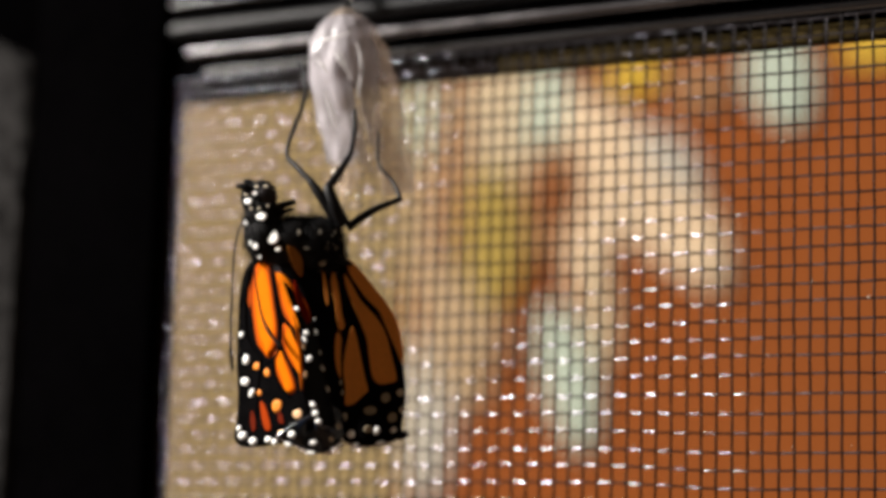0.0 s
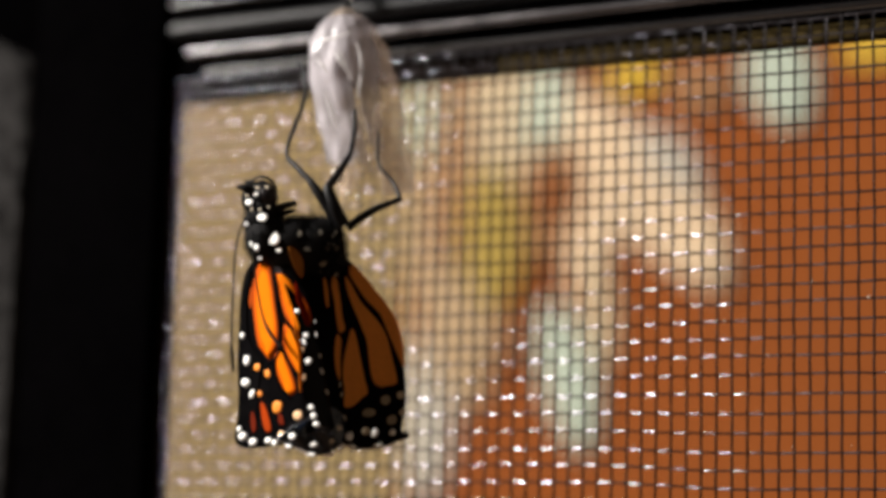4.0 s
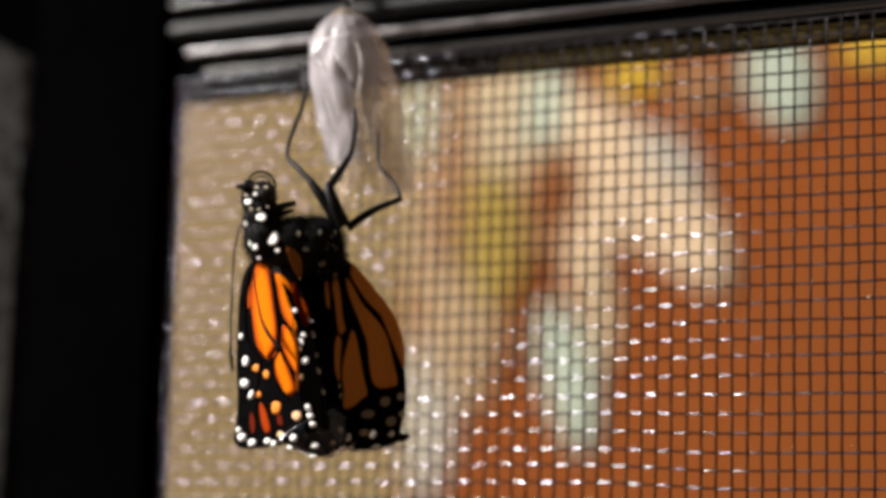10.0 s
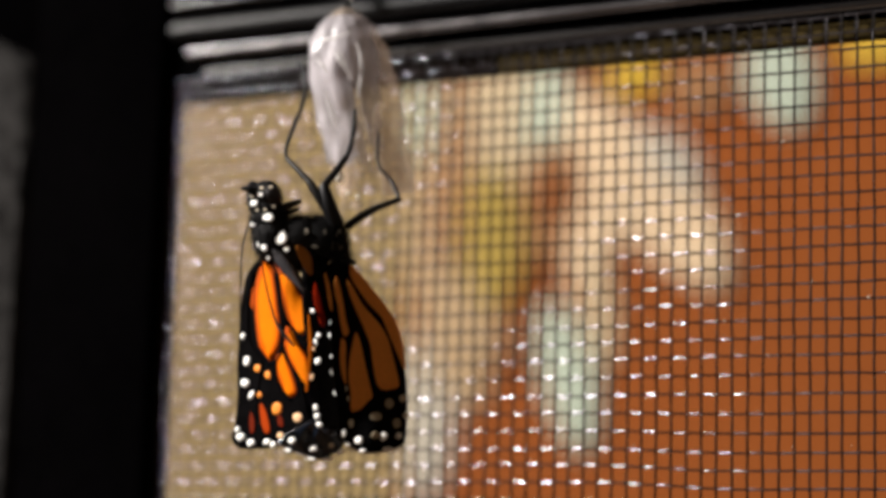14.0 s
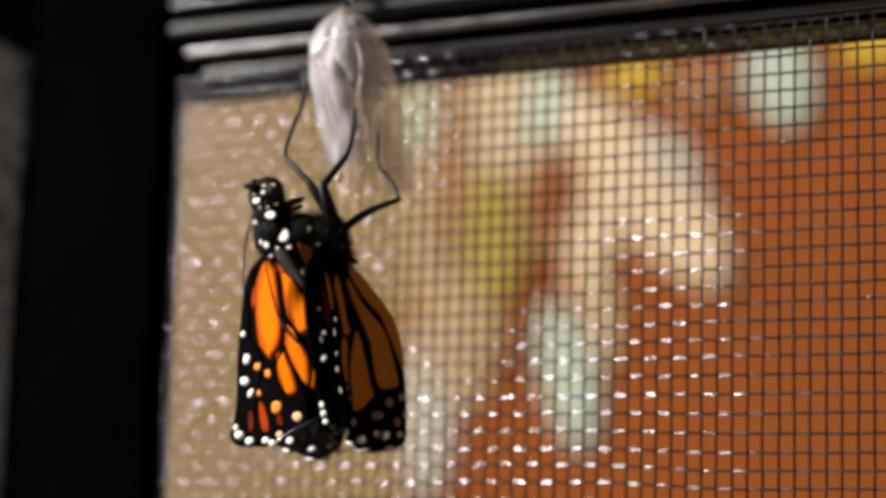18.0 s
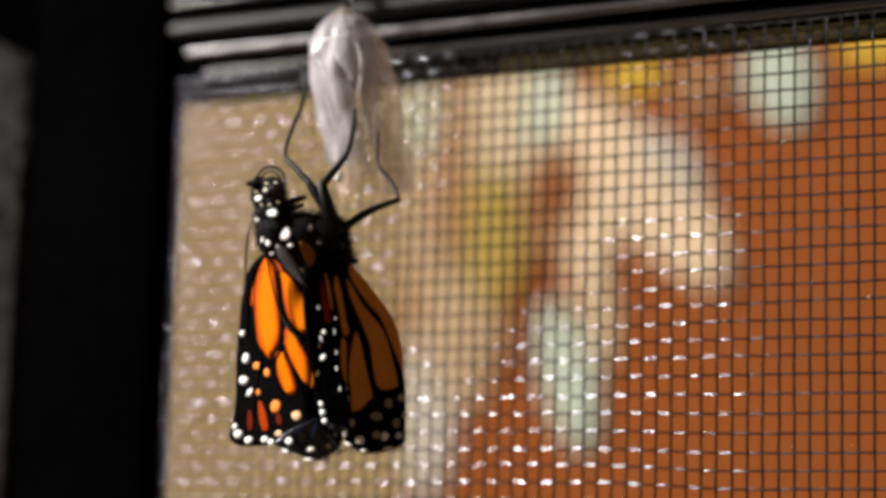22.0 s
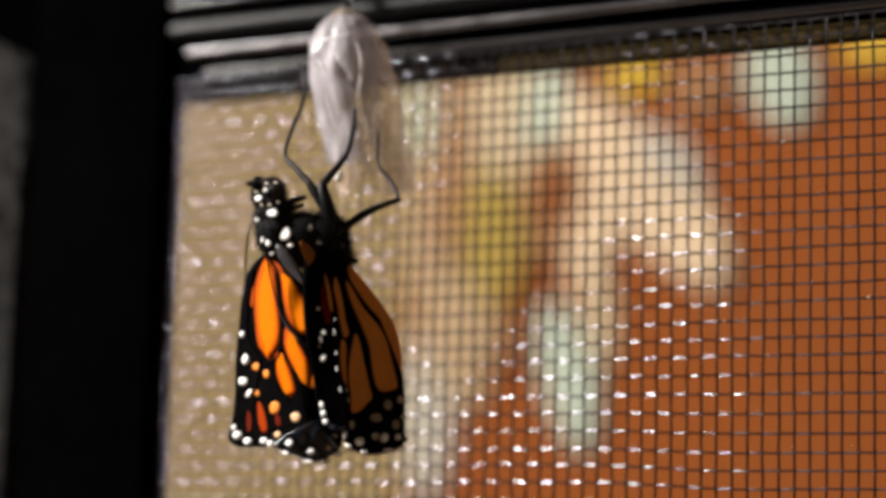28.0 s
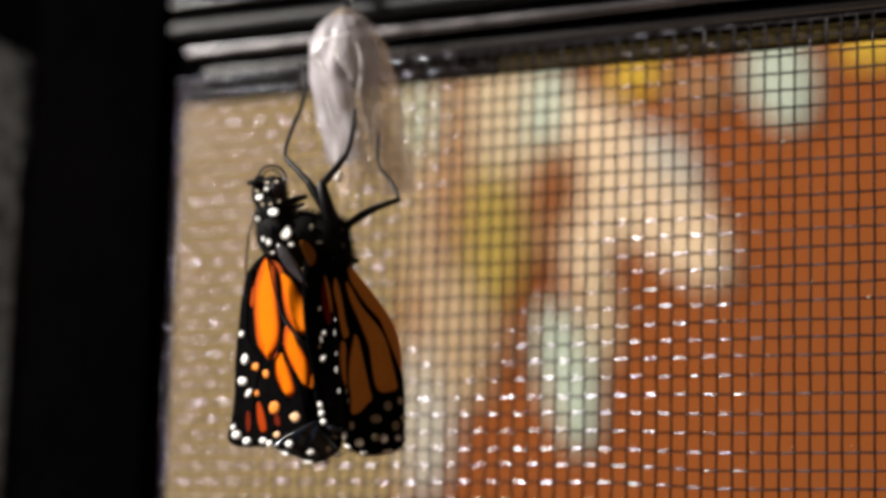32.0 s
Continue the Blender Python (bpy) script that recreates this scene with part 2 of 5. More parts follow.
# ---- printed cloth behind the cage ----
def printed_cloth():
    cloth = thing("hanging_cloth", pose(0, 0.30, BASE), "rust cotton cloth printed with cream and mint leaves, hanging flat", "cloth")
    bm = box(-0.172, 0.26, 0.0002, 0.0016, -BASE, 0.26)
    part("cloth_panel", bm, M_RUST, cloth)
    flat = lambda a, b: 0.0
    laid = []

    def leaf(mat, base, tip, width, blunt):
        """One printed leaf from base to tip, millimetres; a small blunt makes its ends rounder."""
        along = Vector((tip[0] - base[0], tip[1] - base[1]))
        side = Vector((-along.y, along.x)).normalized()
        edge = []
        for way in (1, -1):
            for k in range(9):
                f = 0.02 + 0.96 * k / 8 if way > 0 else 0.98 - 0.96 * k / 8
                wob = 1 + 0.10 * noise.noise(Vector((f * 3, way * 4.0, len(laid) * 1.7)))
                p = Vector(base) + along * f + side * (way * wob * width / 2 * math.sin(math.pi * f) ** blunt)
                edge.append((p.x, p.y))
        laid.append(part("leaf_print", sheet(edge, flat, 0.25, lift=0.05 + 0.06 * len(laid), rings=4, n=48), mat, cloth))

    leaf(M_TAN, (-163.2, 112.7), (-155.8, 4.2), 18, 0.40)
    leaf(M_TAN, (-163.9, 95.0), (-162.6, 30.2), 17, 0.40)
    leaf(M_MINT, (-167.7, 113.1), (-167.0, 79.9), 9, 0.50)
    leaf(M_TAN, (-161.2, 51.7), (-131.5, 21.6), 38, 0.40)
    leaf(M_STONE, (-162.9, 29.3), (-161.6, -27.2), 20, 0.40)
    leaf(M_TAN, (-161.7, 34.6), (-143.3, 3.1), 21, 0.55)
    leaf(M_SAND, (-157.6, 96.6), (-112.6, 94.8), 33, 0.35)
    leaf(M_SAND, (-143.2, 103.0), (-139.8, 60.5), 29, 0.40)
    leaf(M_BROWN, (-154.2, 106.6), (-157.4, 44.3), 13, 0.60)
    leaf(M_MINT, (-121.9, 111.7), (-123.5, 79.6), 16, 0.50)
    leaf(M_BROWN, (-119.0, 88.2), (-121.9, 45.7), 25, 0.65)
    leaf(M_RUST, (-118.6, 80.2), (-121.7, 56.7), 11, 0.70)
    leaf(M_RUST, (-129.4, 50.8), (-131.8, 13.3), 13, 0.60)
    leaf(M_OLIVE, (-143.5, 80.1), (-138.0, 31.8), 23, 0.60)
    leaf(M_CREAM, (-117.4, 99.7), (-61.9, 35.8), 28, 0.60)
    leaf(M_CREAM, (-99.2, 80.6), (-112.0, 36.1), 17, 0.60)
    leaf(M_SAND, (-107.1, 53.2), (-102.7, 11.9), 11, 0.70)
    leaf(M_STONE, (-92.8, 87.1), (-70.9, 67.5), 13, 0.60)
    leaf(M_BROWN, (-112.4, 109.3), (-98.9, 97.2), 9, 0.50)
    leaf(M_GOLD, (-104.0, 105.3), (-84.9, 105.2), 15, 0.50)
    leaf(M_BROWN, (-84.7, 99.5), (-62.3, 98.5), 19, 0.50)
    leaf(M_MINT, (-121.4, 36.4), (-107.8, -12.0), 18, 0.55)
    leaf(M_MINT, (-53.4, 117.5), (-42.0, 82.8), 21, 0.60)
    leaf(M_GOLD, (-30.3, 107.2), (-7.9, 107.0), 13, 0.40)


printed_cloth()


# ---- the screen cage ----
PITCH_X, PITCH_Z = 2.302 * MM, 2.555 * MM
LEFT, TOP = -0.0504, 0.0274                   # inner edges of the opening


def rail_profile(name, pts, x0, x1, mat, parent, label=""):
    """A bar along x with the given section (y, z in millimetres)."""
    bm = bmesh.new()
    ends = [[bm.verts.new((x, y * MM, z * MM)) for y, z in pts] for x in (x0, x1)]
    k = len(pts)
    for i in range(k):
        bm.faces.new((ends[0][i], ends[0][(i + 1) % k], ends[1][(i + 1) % k], ends[1][i]))
    bmesh.ops.recalc_face_normals(bm, faces=bm.faces[:])
    return part(name, bm, mat, parent, label, smooth=False)


def half_round(y, z, r, n=10):
    return [(y + 2.0, z - r)] + [(y - r * 0.8 * math.sin(math.pi * i / n), z - r * math.cos(math.pi * i / n)) for i in range(n + 1)] + [(y + 2.0, z + r)]


def cage():
    frame_ob = thing("cage_frame", pose(0, 0, BASE), "glossy black ribbed frame of a mesh insect cage", "cage frame")
    right = 0.16
    # inner lips behind the mesh, then the ribbed top rail and the flat post
    part("top_lip", box(LEFT - 0.0009, 0.0080, 0.0012, 0.004, TOP, TOP + 0.0026, 0.0004), M_LIP, frame_ob)
    # added strip, standing in for the shaded cloth seen below the rail
    part("shaded_cloth_strip", box(0.0082, right, 0.0012, 0.004, TOP, TOP + 0.0026, 0.0004), M_SHADED_STRIP, frame_ob, "added olive brown strip along the rail, standing in for shaded cloth behind")
    part("side_lip", box(LEFT - 0.0052, LEFT - 0.0010, 0.0012, 0.0036, -BASE + 0.01, TOP + 0.006, 0.0006), M_LIP, frame_ob)
    part("rail_body", box(LEFT - 0.004, right, 0.0010, 0.012, 0.0301, 0.070, 0.0003), M_POST, frame_ob)
    # material differs rib by rib to set how bright each highlight shows
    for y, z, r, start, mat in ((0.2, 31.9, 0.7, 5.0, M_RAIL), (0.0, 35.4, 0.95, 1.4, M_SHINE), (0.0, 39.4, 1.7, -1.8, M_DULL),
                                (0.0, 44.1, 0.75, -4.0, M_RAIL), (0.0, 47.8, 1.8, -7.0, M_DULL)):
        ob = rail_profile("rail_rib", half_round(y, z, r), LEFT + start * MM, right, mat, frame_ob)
        for f in ob.data.polygons:
            f.use_smooth = True
    part("corner_post", box(-0.0800, LEFT - 0.0028, -0.0016, 0.0041, -BASE, 0.074, 0.0010), M_POST, frame_ob)
    part("bottom_rail", box(LEFT - 0.004, right, 0.0012, 0.012, -0.100, -0.088, 0.0008), M_RAIL, frame_ob)
    part("far_post", box(right - 0.02, right, 0.0014, 0.0118, -BASE, 0.0320, 0.0008), M_POST, frame_ob)
    part("header", box(-0.24, -0.0805, 0.0045, 0.012, 0.0250, 0.080, 0.0010), M_POST, frame_ob)
    # grey felt edging beside the post
    bm = box(-0.125, -0.0804, -0.0016, 0.004, -BASE, 0.0430, 0.0)
    bmesh.ops.subdivide_edges(bm, edges=bm.edges[:], cuts=14, use_grid_fill=True)
    for v in bm.verts:
        k = max(0, v.co.z - 0.0250) * max(0, v.co.x + 0.0935) / 0.0133 * 0.7
        v.co.z -= k * 0.5
        v.co.x += 0.0007 * noise.noise(v.co * 160)
        v.co.y += 0.0006 * noise.noise(v.co * 220)
    panel = thing("side_panel", pose(0, 0, BASE), "worn dark grey felt side panel beside the black post", "panel")
    part("felt_face", bm, M_GREY, panel)
    part("edge_seam", tube([(-0.0815, -0.0020, z * 0.01 + 0.0006 * math.sin(z)) for z in range(-40, 3)], [0.0006, 0.0006], 8), M_GREY, panel)
    return frame_ob


def wire_glints(screen):
    """Pale specks added on the sharp far part of the mesh, standing in for wire glints."""
    rnd = random.Random(21)
    for k in range(34):
        j = rnd.randint(-34, 6)
        x, z = rnd.uniform(41, 72), (j - 0.03) * PITCH_Z / MM + rnd.uniform(-0.15, 0.15)
        r = rnd.choice((0.07, 0.08, 0.10, 0.15))
        part("glint_speck", blob(Vector((x, -0.30, z)) * MM, (r * 0.9 * MM, r * 0.5 * MM, r * 1.2 * MM), rough=0.4, seed=k, u=8, v=6), M_SILK, screen)


def mesh_screen():
    screen = thing("mesh_screen", pose(0, 0, BASE), "woven black wire mesh stretched in the cage frame", "mesh screen")
    amp, rad = 0.150 * MM, 0.188 * MM
    x0, x1 = -22, 68
    z0, z1 = -35, 12
    sides = 6

    def glint_crimp(x, z):
        """Crimp shaped for the glints in the camera's view: flat in one leaning glint-free patch, fading to the far
        side.
        """
        left, right_ = -11 + 11 * ease((z - 4) / 6) + 9.6 * ease((-12 - z) / 6), min(30.0, 22.8 + 0.8 * z)
        patch = ease((x - left) / 3.5) * ease((right_ - x) / 2.0)
        return (1 - 0.8 * patch) * (1 - 0.5 * ease((x - 42) / 14)) * max(0.87 + 0.0105 * min(x, 40.0) + 0.15 * ease((6 - x) / 8), 0.50)

    def wire(first, last, step, flip, across, seed, crimp=1.0):
        bm = bmesh.new()
        rings = []
        fine = 6 if across else 10
        n = (last - first) * fine
        row = seed * PITCH_Z / MM
        for i in range(n + 1):
            s = first + i / fine
            w = math.pi * (s - (0.5 if not across else 0.0))
            if across:
                y = flip * amp * 0.30 * (math.cos(w) + math.cos(3 * w) / 9)
            else:
                x = s * step / MM
                y = flip * amp * crimp * glint_crimp(x, row) * (math.cos(w) + math.cos(3 * w) / 9 + math.cos(5 * w) / 25)
                y *= 1 + (0.05 + 0.40 * ease((x - 36) / 12)) * noise.noise(Vector((s * 0.6, seed * 5.3, 9)))
            w = 0.17 * MM * noise.noise(Vector((s * 0.13, seed * 7.7, 0))) + 0.075 * MM * noise.noise(Vector((s * 0.7, seed * 3.1, 4)))
            sag = 0.0 if across else 0.9 * MM * ease((s * step / MM - 24) / 26) * ease((-18 - row) / 14)
            ring = []
            for q in range(sides):
                a = 2 * math.pi * (q + 0.5) / sides
                p, r = rad * math.cos(a), rad * math.sin(a)
                ring.append(bm.verts.new((w + p, y + r, s * step) if across else (s * step, y + r, w + p - sag)))
            rings.append(ring)
        for a, b in zip(rings, rings[1:]):
            for q in range(sides):
                bm.faces.new((a[q], a[(q + 1) % sides], b[(q + 1) % sides], b[q]))
        bmesh.ops.recalc_face_normals(bm, faces=bm.faces[:])
        me = bpy.data.meshes.new("wire")
        bm.to_mesh(me)
        bm.free()
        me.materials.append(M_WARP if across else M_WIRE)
        for f in me.polygons:
            f.use_smooth = True
        return me

    upright = [[wire(z0, z1, PITCH_Z, f, True, 20 + 3 * k + f) for k in range(4)] for f in (1, -1)]
    for j in range(z0, z1 + 1):
        # upper rows are crimped less so that they glint less
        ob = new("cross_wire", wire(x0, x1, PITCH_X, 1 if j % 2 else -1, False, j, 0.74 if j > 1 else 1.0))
        ob.parent = screen
        ob.matrix_local = pose(0, 0, (j - 0.03) * PITCH_Z + random.gauss(0, 0.03) * MM)
    for k in range(x0, x1):
        ob = new("upright_wire", random.choice(upright[k % 2]))
        ob.parent = screen
        ob.matrix_local = pose((k + 0.47) * PITCH_X + random.gauss(0, 0.03) * MM, 0, 0)
    wire_glints(screen)


cage()
mesh_screen()


# ---- the empty pupal case and the butterfly ----
# both are drawn in millimetres in a frame that faces the viewer: a to the side, d away, b up
FACING = Matrix(((0.8858, -0.4615, 0.0486), (0.4633, 0.8732, -0.1515), (0.0275, 0.1567, 0.9873))).to_4x4()
STAND = Matrix.Translation((-0.0008, -0.0349, BASE - 0.0012)) @ FACING


def mm(pts):
    return [deep(*p) for p in pts]


def plain(pts):
    return [Vector(p) * MM for p in pts]


def pupal_case():
    case = thing("pupal_case", STAND, "empty translucent pale pupal case split open, hanging from the rail", "chrysalis")
    # left edge, right edge and height of the husk
    rows = [(1.6, 31.7), (3.5, 31.7), (-0.6, 30.0), (5.4, 30.3), (-2.4, 27.5), (7.4, 27.8), (-3.2, 24.3), (8.8, 24.5), (-3.2, 21.2), (9.6, 21.2), (-2.4, 17.4), (10.4, 17.4),
            (-1.3, 13.8), (11.1, 13.8), (-0.4, 10.3), (11.6, 10.3), (0.6, 7.1), (12.0, 7.1), (1.6, 4.3), (12.2, 4.3)]
    lefts, rights = curve_through([(a, b, 0) for a, b in rows[0::2]], 46), curve_through([(a, b, 0) for a, b in rows[1::2]], 46)
    bm = bmesh.new()
    n = 56
    rings = []
    for i, (l, r) in enumerate(zip(lefts, rights)):
        f = i / 45
        mid, half = (l + r) / 2, (r.x - l.x) / 2
        ring = []
        for q in range(n):
            w = 2 * math.pi * q / n
            # rings of the abdomen above, long creases of the wing cases below
            seg = 0.035 * math.sin(f * 46) * max(0, 1 - f * 2.2) if f > 0.05 else 0
            crumple = Vector((math.cos(w) * 2.2, math.sin(w) * 2.2, f * 4.5))
            crease = (0.04 * math.sin(3 * w + 3 * f) * min(1, f * 2) + (0.15 + 0.12 * max(0, 1 - f * 2.2)) * abs(noise.noise(crumple * 1.7)) + 0.05 * abs(noise.noise(crumple * 2.3)) + 0.10 * noise.noise(crumple * 0.8 + Vector((5, 1, 2))) - 0.045) * min(1, f * 8)
            k = 1 + seg + crease
            a = mid.x + half * k * math.cos(w)
            d = 20 + half * 0.86 * k * math.sin(w)
            ragged = 2.2 * noise.noise(Vector((w * 1.3, 3, 1))) * max(0, f - 0.8) * 5
            ring.append(bm.verts.new(Vector((a, d, mid.y + ragged)) * MM))
        rings.append(ring)
    bm.faces.new(rings[0])
    thin = []
    for i in range(45):
        for q in range(n):
            # the split runs up the lower half of the side that faces the butterfly
            centre = 43.5 - 3.0 * (i / 45)
            if i > 20 and abs(q - centre) < (i - 20) * 0.13:
                continue
            f = bm.faces.new((rings[i][q], rings[i][(q + 1) % n], rings[i + 1][(q + 1) % n], rings[i + 1][q]))
            if i < 4 or i > 37 + 3 * noise.noise(Vector((q * 0.4, 8, 2))) or (i > 7 and (q > 38 or q < 14) and (q if q > 20 else q + 56) > 50.5 - 0.20 * (i - 7)):
                thin.append(f)
    sheath = bm.copy()
    bm.faces.index_update()
    gone = {f.index for f in thin}
    sheath.faces.ensure_lookup_table()
    sheath.faces.index_update()
    bmesh.ops.delete(sheath, geom=[f for f in sheath.faces if f.index not in gone], context="FACES")
    bmesh.ops.delete(bm, geom=thin, context="FACES")
    for shell in (bm, sheath):
        bmesh.ops.solidify(shell, geom=shell.faces[:], thickness=0.09 * MM)
    part("husk", bm, M_HUSK, case)
    part("wing_sheath", sheath, M_FLAP, case, "clear thin skin of the emptied wing sheath")
    # torn inner lining and the flap that hangs from the split
    bm = bmesh.new()
    flap = curve_through(plain([(6.8, 13.6, 16.7), (6.7, 12.8, 11.8), (7.7, 12.5, 7.9), (8.1, 13, 3.6)]), 16)
    other = curve_through(plain([(7.1, 13.6, 17.1), (10.3, 13.2, 11.8), (12.0, 13, 7.9), (12.5, 14, 3.9)]), 16)
    for p, q in zip(zip(flap, other), list(zip(flap, other))[1:]):
        bm.faces.new([bm.verts.new(v) for v in (p[0], p[1], q[1], q[0])])
    bmesh.ops.remove_doubles(bm, verts=bm.verts[:], dist=1e-6)
    bmesh.ops.subdivide_edges(bm, edges=bm.edges[:], cuts=3, use_grid_fill=True)
    for v in bm.verts:
        v.co.y += 0.0006 * noise.noise(v.co * 260)
    bmesh.ops.solidify(bm, geom=bm.faces[:], thickness=0.08 * MM)
    part("flap", bm, M_FLAP, case)
    part("inner_thread", tube(plain([(3.3, 17, 7.1), (2.8, 15, 4.3), (2.4, 11, 2.0), (2.2, 6, -0.2)]), [0.7 * MM, 0.55 * MM, 0.4 * MM], 8, 16), M_FLAP, case)
    part("stalk", tube(plain([(2.6, 20, 30.0), (2.5, 20.5, 31.9), (2.4, 23, 33.9), (2.4, 31, 36.3), (2.4, 44, 38.3)]), [1.3 * MM, 0.55 * MM, 0.35 * MM, 0.35 * MM, 0.9 * MM], 10, 22), M_LEG, case)
    for q in range(5):
        s = random.uniform(-2.5, 2.5)
        part("silk_thread", tube(plain([(2.5, 20.5, 31.6), (2.4 + 0.3 * s, 29, 34.5 + 0.2 * q), (2.4 + s, 44.2, 37 + 0.6 * q)]), [0.06 * MM, 0.05 * MM], 5, 10), M_SILK, case)
    for a, d, b, r in ((2.07, 6.6, 6.25, 0.80), (1.3, 7.2, 6.95, 0.42), (4.6, 10.0, 3.4, 0.40), (3.2, 9.5, 3.9, 0.30)):
        part("droplet", blob(Vector((a, d, b)) * MM, (r * 0.85 * MM, r * 0.8 * MM, r * 1.1 * MM), rough=0.15, seed=a), M_DROP, case)
    # white ridges added on the upper shell; their colour stands in for highlights
    def highlight_ridge(r, *pts):
        part("highlight_ridge", tube(plain([(a, d - 0.6, b) for a, d, b in pts]), [0.3 * r * MM, r * MM, 0.35 * r * MM], 8, 18), M_PLEAT, case)
    highlight_ridge(0.38, (-1.6, 13.2, 23.6), (-0.6, 12.6, 22.6), (0.2, 12.4, 21.6))
    highlight_ridge(0.50, (1.2, 12.2, 24.6), (2.0, 11.8, 23.4), (2.8, 11.6, 22.0))
    highlight_ridge(0.30, (-1.9, 15.5, 26.3), (0.6, 13.6, 26.6), (3.6, 13.2, 27.6))
    highlight_ridge(0.25, (1.6, 12.4, 25.3), (3.0, 11.8, 22.6), (3.4, 11.6, 20.4))
    highlight_ridge(0.40, (-0.4, 13.5, 19.2), (0.6, 12.6, 16.2), (1.4, 12.8, 13.2))
    highlight_ridge(0.30, (4.4, 13.0, 26.0), (5.0, 12.4, 22.6), (4.6, 12.4, 18.0))


def near_wing_depth(a, b):
    """The near wing: tilted, with a hollow below its root and its inner edge rolled back."""
    u = min(max((a + 11.05) / 11.05, -0.2), 1.2)
    hollow = 1.1 * ease((a + 4.9) / 2.7) * math.exp(-((b + 10.2) / 2.7) ** 2)
    return (-1.0 - 0.52 * (a + 11.05) - 0.7 * math.sin(math.pi * min(max(u, 0), 1)) + 0.005 * (b + 18) ** 2 + 0.2 * (b + 18)
            + hollow + 0.34 * max(0.0, a + 2.7) ** 2)


def far_wing_depth(a, b):
    """The far wing: turned away to the side, its lower margin bulged so its spots catch light."""
    u = min(max((a - 1.0) / 10.5, 0), 1)
    away = 0.6 - 0.15 * ease((-25.5 - b) / 6.0)
    bulge = 2.0 * math.exp(-((a - 7.6) / 2.6) ** 2) * ease((-25.0 - b) / 5.0)
    return -6.4 + away * max(a - 1.6, 0) + 0.45 * min(a - 1.6, 0) - 0.5 * math.sin(math.pi * u) + 0.004 * (b + 18) ** 2 + 0.2 * (b + 18) - bulge


def low_wing_depth(a, b):
    return -8.0 + 0.35 * max(a + 1, 0) + 0.02 * (b + 30) ** 2 + 0.25 * math.sin(1.3 * a + 0.9 * b) + 0.12 * math.sin(2.9 * a - 1.7 * b)


def spots(parent, depth, rows, lift=0.10, size=0.074, tuft=0.0):
    """Tufts of pale scales a little proud of the wing; tuft: how far white ones tilt to the lamp to look brighter."""
    for mat, a, b, ra, rb, tilt in rows:
        lean = tuft if mat is M_WHITE else 0.0
        face = lambda x, z: depth(a, b) + (depth(x, z) - depth(a, b)) * (1 - lean) + lean * (0.5 * (z - b) - 0.6 * (x - a))
        part("spot", sheet(ellipse(a, b, ra * size, rb * size, tilt), face, 0.14 + 0.3 * lean, lift=lift + 0.25 * lean, dome=0.30 if mat is M_WHITE else 0.08, rings=4, n=20), mat, parent)


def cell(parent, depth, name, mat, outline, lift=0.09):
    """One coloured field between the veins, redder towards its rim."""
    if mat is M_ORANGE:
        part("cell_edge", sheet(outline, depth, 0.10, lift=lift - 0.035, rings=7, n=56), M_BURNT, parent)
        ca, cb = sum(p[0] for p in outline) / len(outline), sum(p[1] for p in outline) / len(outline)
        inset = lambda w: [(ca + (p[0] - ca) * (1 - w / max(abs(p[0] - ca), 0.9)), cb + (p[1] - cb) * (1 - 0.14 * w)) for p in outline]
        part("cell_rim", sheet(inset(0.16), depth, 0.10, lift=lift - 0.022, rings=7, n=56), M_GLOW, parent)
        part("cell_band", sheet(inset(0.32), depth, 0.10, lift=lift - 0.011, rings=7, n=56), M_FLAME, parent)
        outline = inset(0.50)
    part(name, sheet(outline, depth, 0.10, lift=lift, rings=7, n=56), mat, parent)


def veins(parent, depth, rows, mat):
    for radius, pts in rows:
        path = [(a, depth(a, b) - 0.02, b) for a, b in pts]
        part("vein", tube(mm(path), [radius * MM * 0.079, radius * MM * 0.05], 6, 22), mat, parent)


BODY = [((-6.3, -1.7), 3.0, 3.0, 3.8), ((-3.0, -2.8), 4.0, 3.4, 4.0), ((0.0, -3.3), 3.6, 3.2, 4.0), ((-6.9, 0.8), 2.4, 2.4, 2.6)]
REAR = [((2.0, -3.9), 1.9, 2.6, 4.2), ((1.2, -5.4), 3.0, 2.6, 3.0), ((0.4, -2.8), 3.2, 2.6, 3.6), ((-1.9, -2.7), 3.4, 2.2, 3.4)]
HEAD = [((-7.1, 3.8), 2.2, 2.2, 2.25), ((-8.4, 3.6), 1.6, 1.8, 2.2), ((-7.1, 2.4), 2.2, 2.2, 1.6)]


def body_depth(shape):
    def depth(a, b):
        best = 0.6
        for (ca, cb), ra, rd, rb in shape:
            k = 1 - ((a - ca) / ra) ** 2 - ((b - cb) / rb) ** 2
            if k > 0:
                best = min(best, -rd * math.sqrt(k))
        return best
    return depth


def plaque(skin, a, b, ra, rb, tilt, mat, parent):
    """A tuft of pale scales on a rounded body, tilted to the lamp to look brighter."""
    d0 = skin(a, b)
    part("spot", sheet(ellipse(a, b, ra * 0.070, rb * 0.070, tilt, uneven=0.12), lambda x, z: d0 - 0.5 * (x - a) + 0.45 * (z - b) + 0.12 * ((x - a) ** 2 + (z - b) ** 2), 0.6,
                       lift=0.55 if ra > 9 else 0.2, rings=4, n=22), mat, parent)


